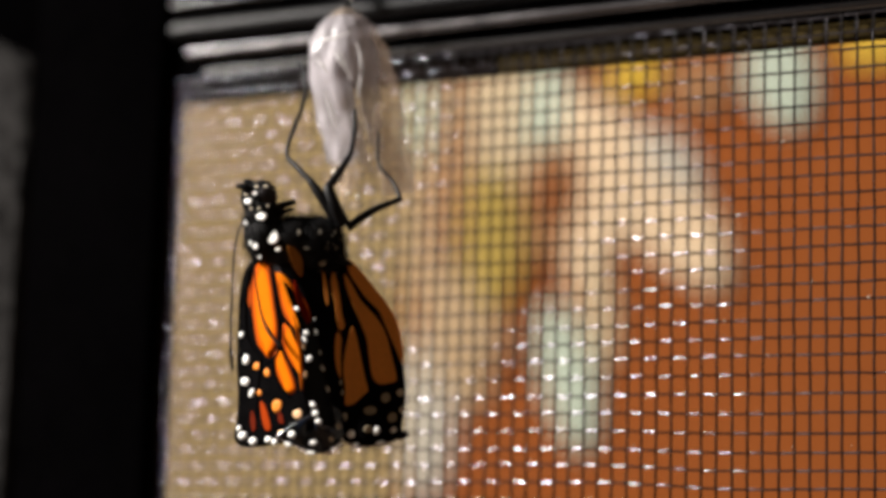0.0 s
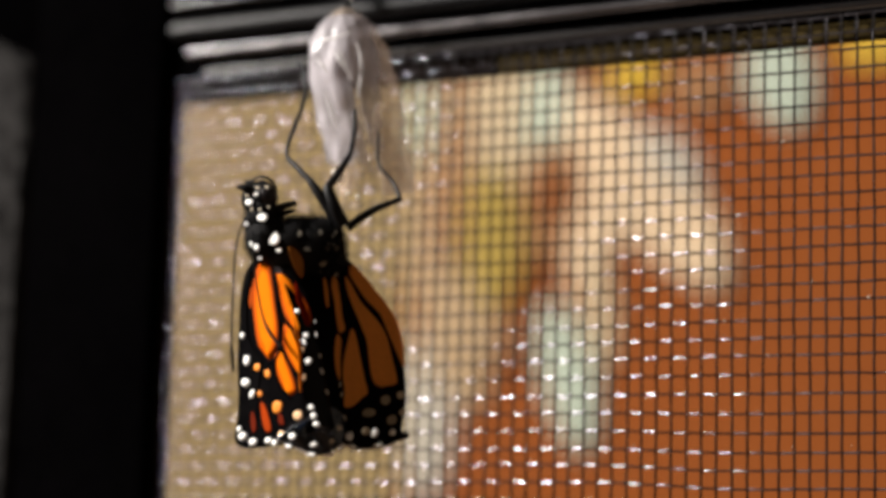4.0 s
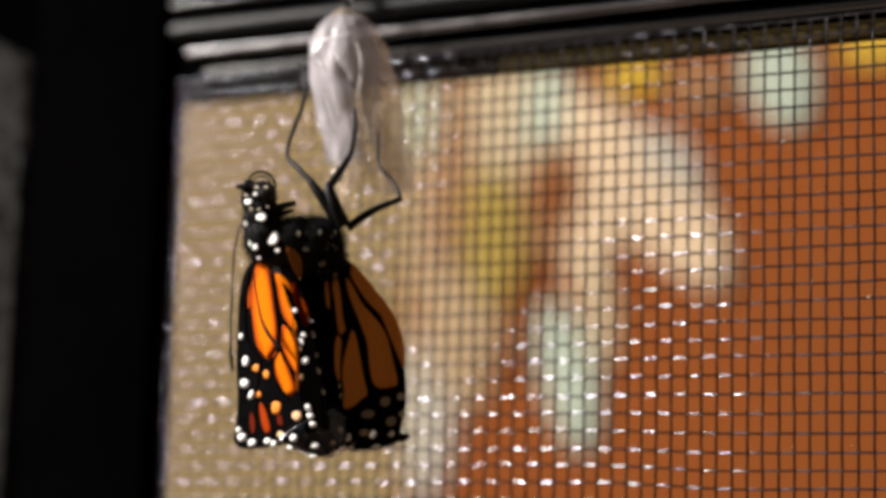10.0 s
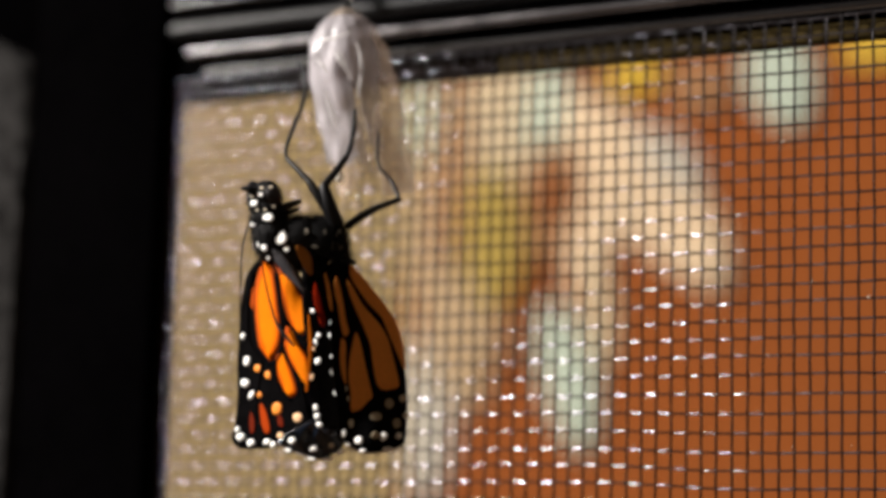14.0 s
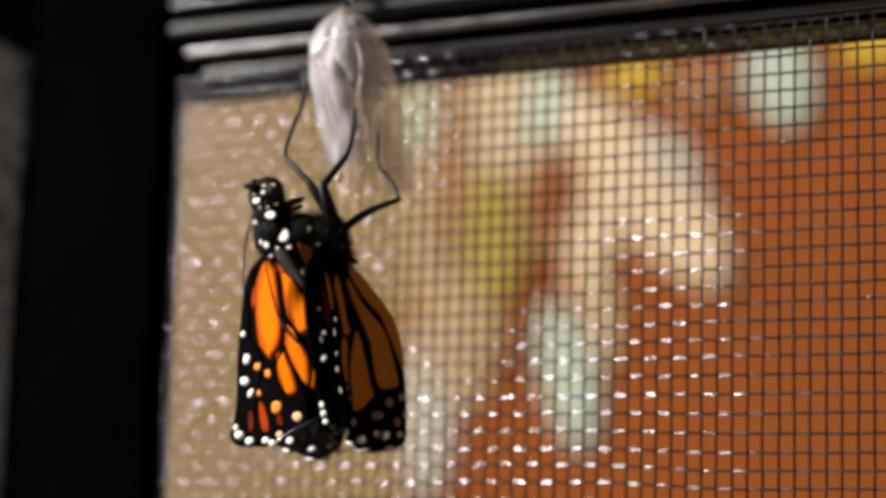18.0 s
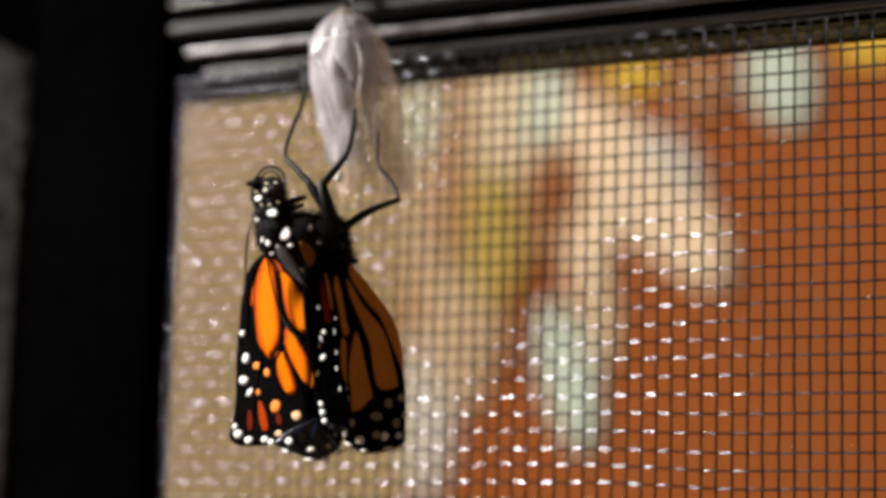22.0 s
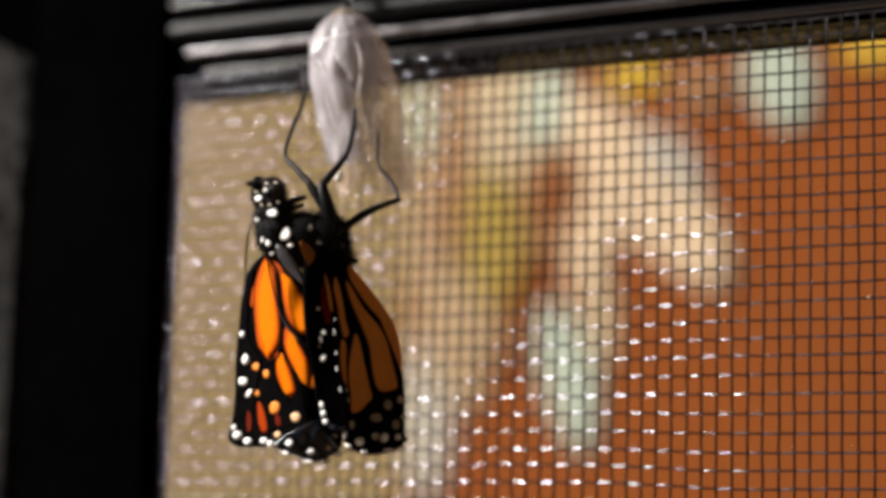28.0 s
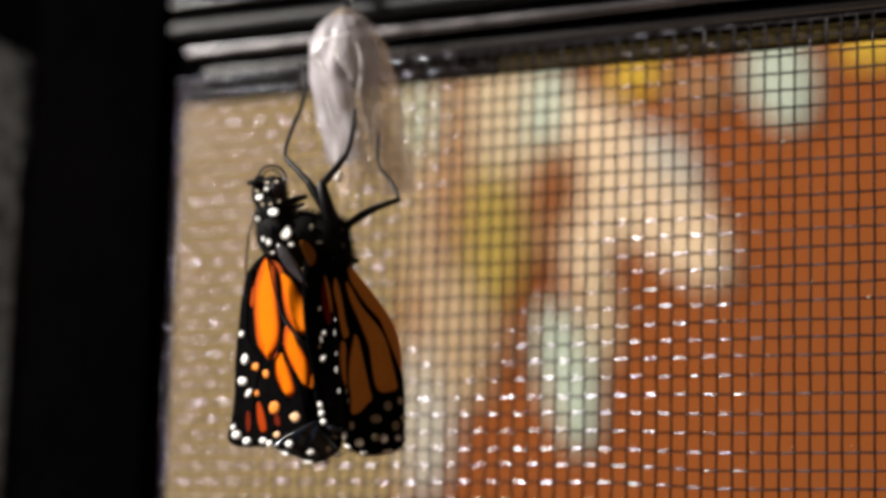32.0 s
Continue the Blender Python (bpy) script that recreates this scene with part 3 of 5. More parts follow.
def fur(shape, count, seed, length):
    """Short tapering hairs all over a body."""
    rnd = random.Random(seed)
    bm = bmesh.new()
    for i in range(count):
        (ca, cb), ra, rd, rb = rnd.choice(shape)
        n = Vector((rnd.gauss(0, 1), rnd.gauss(0, 1), rnd.gauss(0, 1))).normalized()
        p = Vector((ca + ra * n.x * 0.98, rd * n.y * 0.98, cb + rb * n.z * 0.98))
        q = p + (n + Vector((rnd.uniform(-.4, .4), rnd.uniform(-.4, .4), rnd.uniform(-.9, .1)))).normalized() * length * rnd.uniform(0.5, 1.3)
        s = n.cross(Vector((0.3, 0.2, 1))).normalized() * 0.035
        t = n.cross(s).normalized() * 0.035
        base = [bm.verts.new(deep(*(p + w))) for w in (s, -0.5 * s + t, -0.5 * s - t)]
        tip = bm.verts.new(deep(*q))
        for k in range(3):
            bm.faces.new((base[k], base[(k + 1) % 3], tip))
    return bm


def rounded(shape, seed):
    bm = bmesh.new()
    for k, ((ca, cb), ra, rd, rb) in enumerate(shape):
        made = bmesh.ops.create_uvsphere(bm, u_segments=28, v_segments=18, radius=1)["verts"]
        for w in made:
            g = 1 + 0.05 * noise.noise(w.co * 3 + Vector((seed + k, 0, 0)))
            w.co = deep(ca + ra * g * w.co.x, rd * g * w.co.y, cb + rb * g * w.co.z)
    return bm


def butterfly():
    fly = thing("butterfly", STAND, "fresh orange and black butterfly clinging to its empty pupal case", "butterfly")
    moving = {}

    # thorax, with white spots and fur
    thorax = part("thorax", rounded(BODY, 1), M_BODY, fly, "black furry thorax with white spots")
    part("fur", fur(BODY, 6000, 3, 0.85), M_BODY, thorax)
    hind = part("hind_thorax", rounded(REAR, 7), M_BODY, fly, "black furry hind thorax with dull spots")
    part("fur", fur(REAR, 5000, 4, 1.2), M_BODY, hind)
    skin = body_depth(REAR)
    for mat, a, b, ra, rb in [(M_DUSK, 2.8, -3.6, 6, 6), (M_DIM, 2.8, -7.2, 5, 6), (M_DUSK, 1.6, -3.7, 5, 5), (M_DUSK, 0.6, -1.4, 5, 6), (M_DIM, 0.9, -5.8, 8, 6),
                              (M_DUSK, 2.7, -1.4, 4, 5), (M_DUSK, 3.8, -5.7, 4, 4)]:
        plaque(skin, a, b, ra, rb, 0, mat, hind)
    skin = body_depth(BODY)
    for mat, a, b, ra, rb, tilt in [
            (M_WHITE, -5.2, -1.9, 12, 15, 0), (M_WHITE, -7.0, 1.0, 10, 9, 0), (M_WHITE, -9.1, 0.2, 6, 9, 0), (M_WHITE, -7.7, -3.1, 6, 9, 15),
            (M_WHITE, -8.4, -2.7, 3, 7, 0), (M_WHITE, -7.1, -4.6, 5, 6, 0), (M_WHITE, -4.5, -3.4, 6, 6, 0), (M_DUSK, -1.7, -1.1, 6, 7, 0),
            (M_DUSK, -4.0, 0.7, 6, 4, 0), (M_DUSK, -0.6, -3.2, 8, 4, -10)]:
        plaque(skin, a, b, ra, rb, tilt, mat, thorax)
    moving["thorax"] = thorax
    moving["base"] = part("wing_base", sheet([(-6.6, -3.2), (-5.3, -3.8), (-3.6, -5.8), (-2.3, -8.4), (-2.0, -9.6), (-2.9, -9.0), (-4.7, -7.3), (-6.2, -5.2)],
                            lambda x, z: -3.3 + 0.45 * (z + 3.3) + 0.25 * abs(x - z * -0.61 + 7.9), 0.3, dome=0.35, rings=5, n=40), M_SATIN, fly, "grey sheen on the folded wing base")
    # dark colour and turned-away slope stand in for the thorax's shadow
    part("wing_root", sheet([(-3.2, -3.1), (-2.0, -3.4), (-1.1, -4.7), (-0.9, -6.2), (-1.0, -7.2), (-1.6, -6.9), (-2.4, -5.5)], lambda x, z: -4.9 + 0.9 * (x + 1.7), 0.2, dome=0.1, rings=5, n=36), M_ROOT, thorax,
         "dull orange base of the hind wing, its shade put into the colour")
    moving["hind"] = hind
    part("leg_stub", tube(mm([(2.6, -1.6, -5.0), (3.9, -1.8, -5.5), (5.0, -1.4, -5.9)]), [0.65 * MM, 0.55 * MM, 0.25 * MM], 8, 12), M_LEG, hind)
    rnd = random.Random(11)
    skin = body_depth(REAR)
    for q in range(16):
        a, b = rnd.uniform(-0.8, 4.1), rnd.uniform(-7.4, -0.5)
        if skin(a, b) < 0:
            plaque(skin, a, b, rnd.uniform(2, 4), rnd.uniform(2, 4), 0, M_DUSK, hind)

    # head with eye, feelers and coiled tongue
    head = part("head", rounded(HEAD, 5), M_BODY, fly, "black head with white spots")
    part("fur", fur(HEAD, 700, 9, 0.5), M_BODY, head)
    part("eye", blob(deep(*(-6.6, -1.1, 3.9)), (1.5 * MM, 1.2 * MM, 1.55 * MM)), M_EYE, head, "dark glossy compound eye")
    skin = body_depth(HEAD)
    for mat, a, b, ra, rb in [(M_WHITE, -8.1, 4.2, 6, 5), (M_WHITE, -8.9, 3.1, 8, 8), (M_DIM, -7.4, 2.1, 4, 3), (M_WHITE, -9.6, 4.9, 9, 3),
                              (M_DIM, -7.8, 5.1, 4, 3), (M_DIM, -6.6, 5.2, 5, 3), (M_DIM, -8.5, 2.1, 4, 4), (M_DIM, -9.2, 4.0, 5, 4), (M_DIM, -6.2, 2.5, 4, 3)]:
        plaque(skin, a, b, ra, rb, 0, mat, head)
    part("palp", tube(mm([(-8.5, -1.2, 4.3), (-9.5, -1.6, 5.0), (-10.7, -1.6, 5.1)]), [0.75 * MM, 0.6 * MM, 0.2 * MM], 10, 14), M_BODY, head)
    part("palp", tube(mm([(-8.1, 0.2, 5.1), (-9.1, -0.2, 5.7), (-9.6, -0.4, 5.6)]), [0.6 * MM, 0.5 * MM, 0.15 * MM], 10, 14), M_BODY, head)
    part("foreleg", tube(mm([(-5.1, -1.0, 2.2), (-3.9, -1.2, 2.7), (-2.3, -1.0, 3.2)]), [0.55 * MM, 0.5 * MM, 0.35 * MM], 8, 14), M_LEG, head)
    part("foreleg", tube(mm([(-4.9, -0.5, 1.4), (-3.6, -0.6, 1.8), (-2.5, -0.6, 2.2)]), [0.4 * MM, 0.4 * MM, 0.2 * MM], 8, 14), M_LEG, head)
    moving["head"] = head
    a0, b0 = (-7.3, 3.9)
    coil = [(a0 + (2.1 - 0.0016 * w) * math.cos(radians(w)), -0.6 + 0.0006 * w, b0 + (2.1 - 0.0018 * w) * math.sin(radians(w))) for w in range(-30, 620, 18)]
    tongue = part("proboscis", tube(mm(coil), [0.20 * MM, 0.17 * MM, 0.10 * MM], 8), M_LEG, fly, "thin coiled black tongue")
    moving["tongue"] = tongue
    outer = part("antenna", tube(mm([(-10.3, -1.0, 0.8), (-11.2, -0.6, -0.4), (-12.2, 0.2, -3.9), (-12.6, 0.4, -10.3), (-12.8, 0.4, -16.6), (-12.7, 0.4, -18.9), (-12.5, 0.4, -21.0)]),
                                 [0.13 * MM, 0.13 * MM, 0.13 * MM, 0.13 * MM, 0.14 * MM, 0.30 * MM, 0.16 * MM], 8, 40), M_LEG, fly)
    inner = part("antenna", tube(mm([(-9.8, -3.0, -0.8), (-9.8, -3.2, -3.9), (-9.3, -3.4, -8.7), (-8.4, -4.6, -13.4), (-7.3, -5.6, -15.8), (-5.8, -6.8, -17.8)]),
                                 [0.13 * MM, 0.13 * MM, 0.13 * MM, 0.16 * MM, 0.30 * MM, 0.16 * MM], 8, 36), M_LEG, fly)
    moving["outer"], moving["inner"] = outer, inner

    # the bright near wing
    near = part("near_wing", sheet([(-8.2, -4.9), (-10.3, -7.1), (-11.2, -10.3), (-11.7, -15.0), (-12.1, -19.7), (-12.2, -24.5), (-12.6, -28.0), (-13.1, -30.4), (-12.1, -31.6), (-10.3, -31.8),
                                    (-7.9, -31.7), (-5.5, -31.4), (-3.2, -30.4), (-0.8, -29.1), (-0.3, -26.1), (-1.1, -23.7), (-1.1, -19.7), (-0.6, -15.0), (-1.1, -11.1), (-2.8, -7.9), (-5.5, -5.1)],
                                   near_wing_depth, 0.16, rings=10, n=120), M_BLACK, fly, "bright orange veined wing with black white-dotted margin")
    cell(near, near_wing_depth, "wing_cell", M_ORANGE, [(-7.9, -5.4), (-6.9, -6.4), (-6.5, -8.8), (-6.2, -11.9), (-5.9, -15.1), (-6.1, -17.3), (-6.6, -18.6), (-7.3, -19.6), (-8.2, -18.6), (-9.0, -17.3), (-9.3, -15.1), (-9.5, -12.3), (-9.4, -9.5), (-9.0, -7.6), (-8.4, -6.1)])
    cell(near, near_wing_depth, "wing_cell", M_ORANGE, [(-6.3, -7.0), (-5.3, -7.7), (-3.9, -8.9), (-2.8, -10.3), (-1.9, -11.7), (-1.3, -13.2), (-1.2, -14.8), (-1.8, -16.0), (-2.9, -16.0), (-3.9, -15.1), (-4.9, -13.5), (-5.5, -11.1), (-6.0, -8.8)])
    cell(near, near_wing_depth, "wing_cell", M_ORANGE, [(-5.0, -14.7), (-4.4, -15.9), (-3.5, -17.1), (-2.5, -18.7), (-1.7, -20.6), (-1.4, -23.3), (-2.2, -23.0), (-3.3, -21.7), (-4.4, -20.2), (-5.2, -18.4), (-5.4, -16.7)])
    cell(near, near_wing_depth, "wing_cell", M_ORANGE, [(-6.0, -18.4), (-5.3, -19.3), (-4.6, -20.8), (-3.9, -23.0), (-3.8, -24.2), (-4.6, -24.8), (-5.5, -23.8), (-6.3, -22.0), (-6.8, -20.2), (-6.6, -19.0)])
    cell(near, near_wing_depth, "dusky_patch", M_BURNT, [(-7.3, -5.6), (-6.2, -6.1), (-5.5, -7.3), (-6.1, -7.7), (-6.8, -6.8)])
    cell(near, near_wing_depth, "dusky_patch", M_BURNT, [(-9.6, -9.1), (-9.6, -11.1), (-9.8, -12.3), (-10.0, -11.5), (-9.8, -9.9)])
    cell(near, near_wing_depth, "red_bar", M_DEEP, [(-9.0, -25.6), (-8.4, -26.0), (-7.9, -27.7), (-7.7, -29.5), (-8.4, -29.6), (-8.9, -28.1)])
    cell(near, near_wing_depth, "red_bar", M_MAROON, [(-10.4, -26.8), (-10.0, -27.2), (-9.8, -28.9), (-10.3, -29.7), (-10.6, -28.4)])
    cell(near, near_wing_depth, "red_bar", M_MAROON, [(-6.5, -27.1), (-5.9, -27.6), (-5.8, -28.8), (-6.5, -28.5)])
    spots(near, near_wing_depth, [(M_AMBER, -9.24, -20.54, 7, 7, 0), (M_AMBER, -7.81, -21.56, 6, 8, 10), (M_AMBER, -9.16, -24.25, 6, 6, 0), (M_AMBER, -6.63, -26.23, 10, 12, -10), (M_PEACH, -3.70, -27.58, 9, 9, 0), (M_PEACH, -6.23, -30.03, 6, 6, 0)])
    spots(near, near_wing_depth, [(M_WHITE, -11.22, -16.03, 5, 6, 0), (M_WHITE, -10.74, -19.51, 7, 10, -10), (M_WHITE, -11.06, -22.59, 9, 8, 0), (M_WHITE, -10.19, -24.25, 5, 9, -30), (M_WHITE, -12.32, -29.08, 5, 6, 0), (M_WHITE, -11.85, -30.11, 9, 8, 0)])
    spots(near, near_wing_depth, [(M_WHITE, -10.42, -30.98, 8, 7, 0), (M_WHITE, -8.13, -30.90, 7, 6, 0), (M_WHITE, -7.26, -31.29, 7, 6, -20)])
    veins(near, near_wing_depth, [
        (3, [(-7.6, -5.2), (-6.1, -7.6), (-5.7, -11.8), (-5.5, -17.0)]), (3, [(-5.4, -17.5), (-6.7, -19.7), (-7.9, -20.1)]), (2.5, [(-5.6, -17.4), (-4.7, -19.7), (-3.2, -22.9), (-2.4, -26.8)]),
        (3, [(-5.5, -13.6), (-4.4, -15.1), (-2.7, -16.6), (-1.1, -17.5)]), (4, [(-6.7, -19.7), (-6.5, -22.5), (-4.7, -25.1)]),
        (4, [(-9.5, -7.1), (-10.4, -11.8), (-10.3, -16.6), (-8.5, -19.7)]), (3, [(-8.5, -19.7), (-9.3, -23.7), (-9.8, -29.2)])], M_BLACK)
    moving["near"] = near

    # rolled margin between the two wings
    def roll_depth(a, b):
        return -6.3 - 0.9 * math.cos(min(max((a - 1.0) / 2.6, -1.5), 1.5)) + 0.003 * (b + 20) ** 2 + 0.2 * (b + 18)

    roll = part("rolled_margin", sheet([(-1.7, -8.6), (-0.6, -9.8), (0.4, -11.9), (1.4, -14.3), (2.1, -16.7), (2.4, -20.6), (2.8, -23.8), (3.3, -27.3), (3.4, -28.9), (2.4, -29.5), (1.0, -29.1), (0.0, -27.7), (-0.6, -26.2), (-1.1, -24.2), (-0.9, -20.6), (-0.7, -16.7), (-0.6, -13.5), (-1.1, -11.1)], roll_depth, 0.2, rings=8, n=70), M_ROLL, fly,
                "damp rolled black wing margin with white flecks and painted glints")
    spots(roll, roll_depth, [(M_WHITE, -0.62, -12.39, 4, 4.5, 0), (M_WHITE, 0.18, -15.79, 4.5, 5, 0), (M_WHITE, -0.22, -16.66, 2.5, 7, 12), (M_PEACH, -0.46, -17.69, 2.2, 5, 0), (M_WHITE, 0.10, -19.35, 5, 7, -30), (M_PEACH, -0.69, -21.64, 3, 7, -12)], lift=0.2, tuft=0.5)
    spots(roll, roll_depth, [(M_WHITE, -0.14, -25.84, 4, 6, 20), (M_WHITE, 0.10, -27.02, 5.5, 6, 0), (M_WHITE, 0.41, -28.21, 6, 5, -25)], lift=0.2, tuft=0.5)
    # thin white dashes painted in for the glints along the right edge
    spots(roll, roll_depth, [(M_WHITE, 1.68, -15.71, 1.1, 6, 0), (M_WHITE, 1.99, -20.85, 1.5, 6, 8), (M_WHITE, 1.92, -18.64, 1.0, 4, 0), (M_WHITE, 2.47, -23.78, 1.2, 5, 10), (M_WHITE, 1.76, -13.89, 0.9, 3, 0)], lift=0.2, tuft=0.5)
    part("orange_rim", sheet([(-1.2, -12.7), (-0.9, -14.7), (-0.7, -16.7), (-0.9, -19.8), (-1.1, -21.8), (-1.3, -23.6), (-1.5, -23.3), (-1.3, -21.6), (-1.1, -19.7), (-1.0, -16.7), (-1.2, -14.7)], roll_depth, 0.12, lift=0.14, rings=3, n=40), M_COPPER, roll, "thin coppery rim of the rolled margin")
    part("red_streak", sheet([(-0.3, -8.4), (0.3, -9.9), (0.8, -11.9), (1.2, -14.0), (0.6, -14.5), (0.0, -12.7), (-0.5, -10.5)], lambda a, b: roll_depth(a, b) - 0.08, 0.12, n=24, rings=3), M_BRICK, roll)
    part("curled_edge", tube(mm([(0.5, -9.0, -28.1), (1.4, -9.4, -29.0), (2.5, -9.2, -29.4), (3.2, -8.6, -28.7)]), [0.2 * MM, 0.38 * MM, 0.38 * MM, 0.2 * MM], 10, 18), M_FOLD, roll)
    moving["roll"] = roll

    # the shaded far wing
    far = part("far_wing", sheet([(-1.7, -3.9), (1.2, -5.1), (4.1, -7.1), (5.6, -9.6), (7.4, -12.2), (9.5, -15.8), (10.9, -19.7), (11.5, -24.5), (11.5, -29.2), (11.2, -31.6), (9.5, -32.4),
                                  (6.3, -32.8), (4.1, -32.1), (2.7, -30.6), (-0.2, -28.3), (-1.4, -21.3), (-2.5, -15.0), (-2.8, -7.9)],
                                 far_wing_depth, 0.16, rings=10, n=110), M_BLACK, fly, "dull orange-brown veined wing with black dotted margin")
    cell(far, far_wing_depth, "wing_cell", M_BUFF, [(3.8, -6.4), (5.6, -8.3), (7.1, -10.2), (8.8, -12.5), (10.0, -14.6), (10.8, -17.1), (11.2, -19.8), (11.1, -21.2), (10.3, -18.6), (9.5, -16.3), (8.1, -13.9), (6.3, -11.9), (4.9, -9.9), (3.8, -8.0)])
    cell(far, far_wing_depth, "wing_cell", M_BUFF, [(3.3, -8.5), (4.1, -9.5), (5.4, -11.9), (6.7, -13.5), (8.0, -15.1), (9.0, -17.1), (9.7, -19.8), (10.3, -22.2), (10.4, -23.5), (9.5, -23.9), (8.3, -24.0), (7.5, -23.1), (7.0, -20.6), (6.6, -17.8), (5.6, -15.1), (4.4, -12.3), (3.6, -10.2)])
    cell(far, far_wing_depth, "wing_cell", M_BUFF, [(4.6, -15.9), (5.2, -17.1), (5.8, -19.8), (6.5, -23.0), (6.9, -25.0), (5.9, -26.1), (5.2, -26.8), (4.1, -26.9), (4.0, -24.6), (3.7, -22.2), (3.8, -19.8), (4.2, -17.5)])
    cell(far, far_wing_depth, "wing_cell", M_BUFF, [(1.8, -8.0), (2.4, -9.5), (2.9, -11.9), (3.3, -14.3), (3.7, -15.9), (3.0, -16.4), (2.5, -14.3), (2.1, -11.9), (1.6, -9.7)])
    cell(far, far_wing_depth, "wing_cell", M_BUFF, [(2.7, -16.8), (3.3, -17.5), (3.3, -19.8), (3.4, -23.1), (2.8, -21.8), (2.5, -19.0)])
    cell(far, far_wing_depth, "wing_cell", M_BUFF, [(0.3, -7.6), (0.8, -8.8), (1.3, -11.1), (1.4, -12.9), (1.0, -12.3), (0.6, -9.9)])
    # some white spots take a darker colour to stand in for shade
    spots(far, far_wing_depth, [(M_DIM, 4.13, -28.68, 5, 8, 0), (M_WHITE, 5.16, -31.06, 9, 8, 0), (M_SMOKE, 7.53, -27.73, 11, 8, 0), (M_SMOKE, 9.19, -25.91, 8, 9, 0), (M_DIM, 10.93, -25.20, 6, 7, 0), (M_SMOKE, 10.30, -28.68, 7, 10, 0)], tuft=0.8)
    spots(far, far_wing_depth, [(M_DIM, 11.33, -27.58, 5, 6, 0), (M_SMOKE, 7.60, -30.34, 8, 7, 0), (M_WHITE, 8.60, -30.50, 8.5, 8.5, 0), (M_WHITE, 10.54, -30.42, 7, 6, 20), (M_WHITE, 3.10, -30.11, 5, 8, -8), (M_WHITE, 3.58, -31.61, 8, 4, -25)], tuft=0.8)
    spots(far, far_wing_depth, [(M_WHITE, 5.79, -32.48, 8, 3, 0), (M_WHITE, 8.96, -32.24, 12, 3, 10), (M_DUSK, 0.97, -24.41, 5, 5, 0), (M_DIM, 3.42, -23.78, 2, 6, 0)], tuft=0.8)
    spots(far, far_wing_depth, [(M_DIM, 3.66, -25.20, 2, 6, 0)], tuft=0.8)
    part("fringe", tube(mm([(a, far_wing_depth(a, b) - 0.05, b) for a, b in ((3.3, -31.6), (4.7, -32.4), (6.5, -32.9), (9.5, -32.5), (11.1, -31.7))]), [0.08 * MM, 0.12 * MM, 0.12 * MM, 0.08 * MM], 6, 40), M_FRINGE, far)
    moving["far"] = far

    # lobe of the hind wing that shows below
    low = part("low_wing", sheet([(-6.8, -31.6), (-5.4, -30.5), (-3.2, -29.2), (-0.6, -27.9), (1.2, -27.1), (2.6, -28.6), (2.9, -31.0), (1.9, -32.7), (-0.4, -33.8), (-3.2, -33.3), (-5.5, -32.2)], low_wing_depth, 0.2, rings=8, n=70),
               M_WET, fly, "blue-black glossy hind wing lobe with white dots")
    spots(low, low_wing_depth, [(M_WHITE, -4.57, -31.21, 7, 7, 0), (M_WHITE, -1.64, -32.40, 9, 6, 0), (M_DIM, 0.97, -31.93, 5, 5, 0), (M_DIM, 1.99, -30.11, 5, 6, 0), (M_WHITE, -5.12, -32.64, 9, 4, -25), (M_WHITE, -1.96, -33.82, 12, 4, -5)], tuft=0.8)
    spots(low, low_wing_depth, [(M_WHITE, 0.57, -33.82, 9, 4, 8), (M_WHITE, 2.23, -32.72, 8, 4, 35)], tuft=0.8)
    part("wet_fold", tube(mm([(-5.5, -8.0, -30.5), (-3.6, -8.5, -29.4), (-1.4, -8.7, -28.3)]), [0.05 * MM, 0.11 * MM, 0.05 * MM], 8, 14), M_SATIN, low)
    part("fringe", tube(mm([(a, low_wing_depth(a, b) - 0.1, b) for a, b in ((-6.8, -31.7), (-5.1, -32.5), (-3.0, -33.4), (-0.4, -33.9), (2.4, -33.0), (4.3, -31.7))]), [0.06 * MM, 0.09 * MM, 0.09 * MM, 0.05 * MM], 6, 40), M_FRINGE, low)
    moving["low"] = low
    # tip of the abdomen behind the far wing
    tip = part("abdomen_tip", sheet([(9.6, -30.6), (10.6, -30.1), (11.4, -30.1), (12.1, -30.6), (11.7, -31.1), (10.8, -31.4), (10.0, -31.3)], lambda x, z: 3.0, 0.9, dome=0.5, rings=5, n=40), M_ROLL, fly)
    part("droplet", sheet([(8.1, -31.7), (9.5, -31.3), (11.2, -31.6), (12.0, -32.1), (11.1, -32.7), (9.5, -32.5)], lambda x, z: 3.4, 0.6, dome=0.3, rings=4, n=30), M_FLAP, tip)
    moving["tip"] = tip

    # legs, each of thigh, shin and foot
    def leg(thigh, shin, foot, r):
        top = part("leg", tube(mm(thigh), [r * MM, r * 0.95 * MM, r * 0.6 * MM], 10, 18), M_LEG, fly)
        part("shin", tube(mm(shin), [r * 0.55 * MM, r * 0.5 * MM, r * 0.4 * MM], 10, 18), M_LEG, top)
        part("foot", tube(mm(foot), [r * 0.36 * MM, r * 0.34 * MM, r * 0.40 * MM, r * 0.2 * MM], 8, 18), M_LEG, top)
        return top
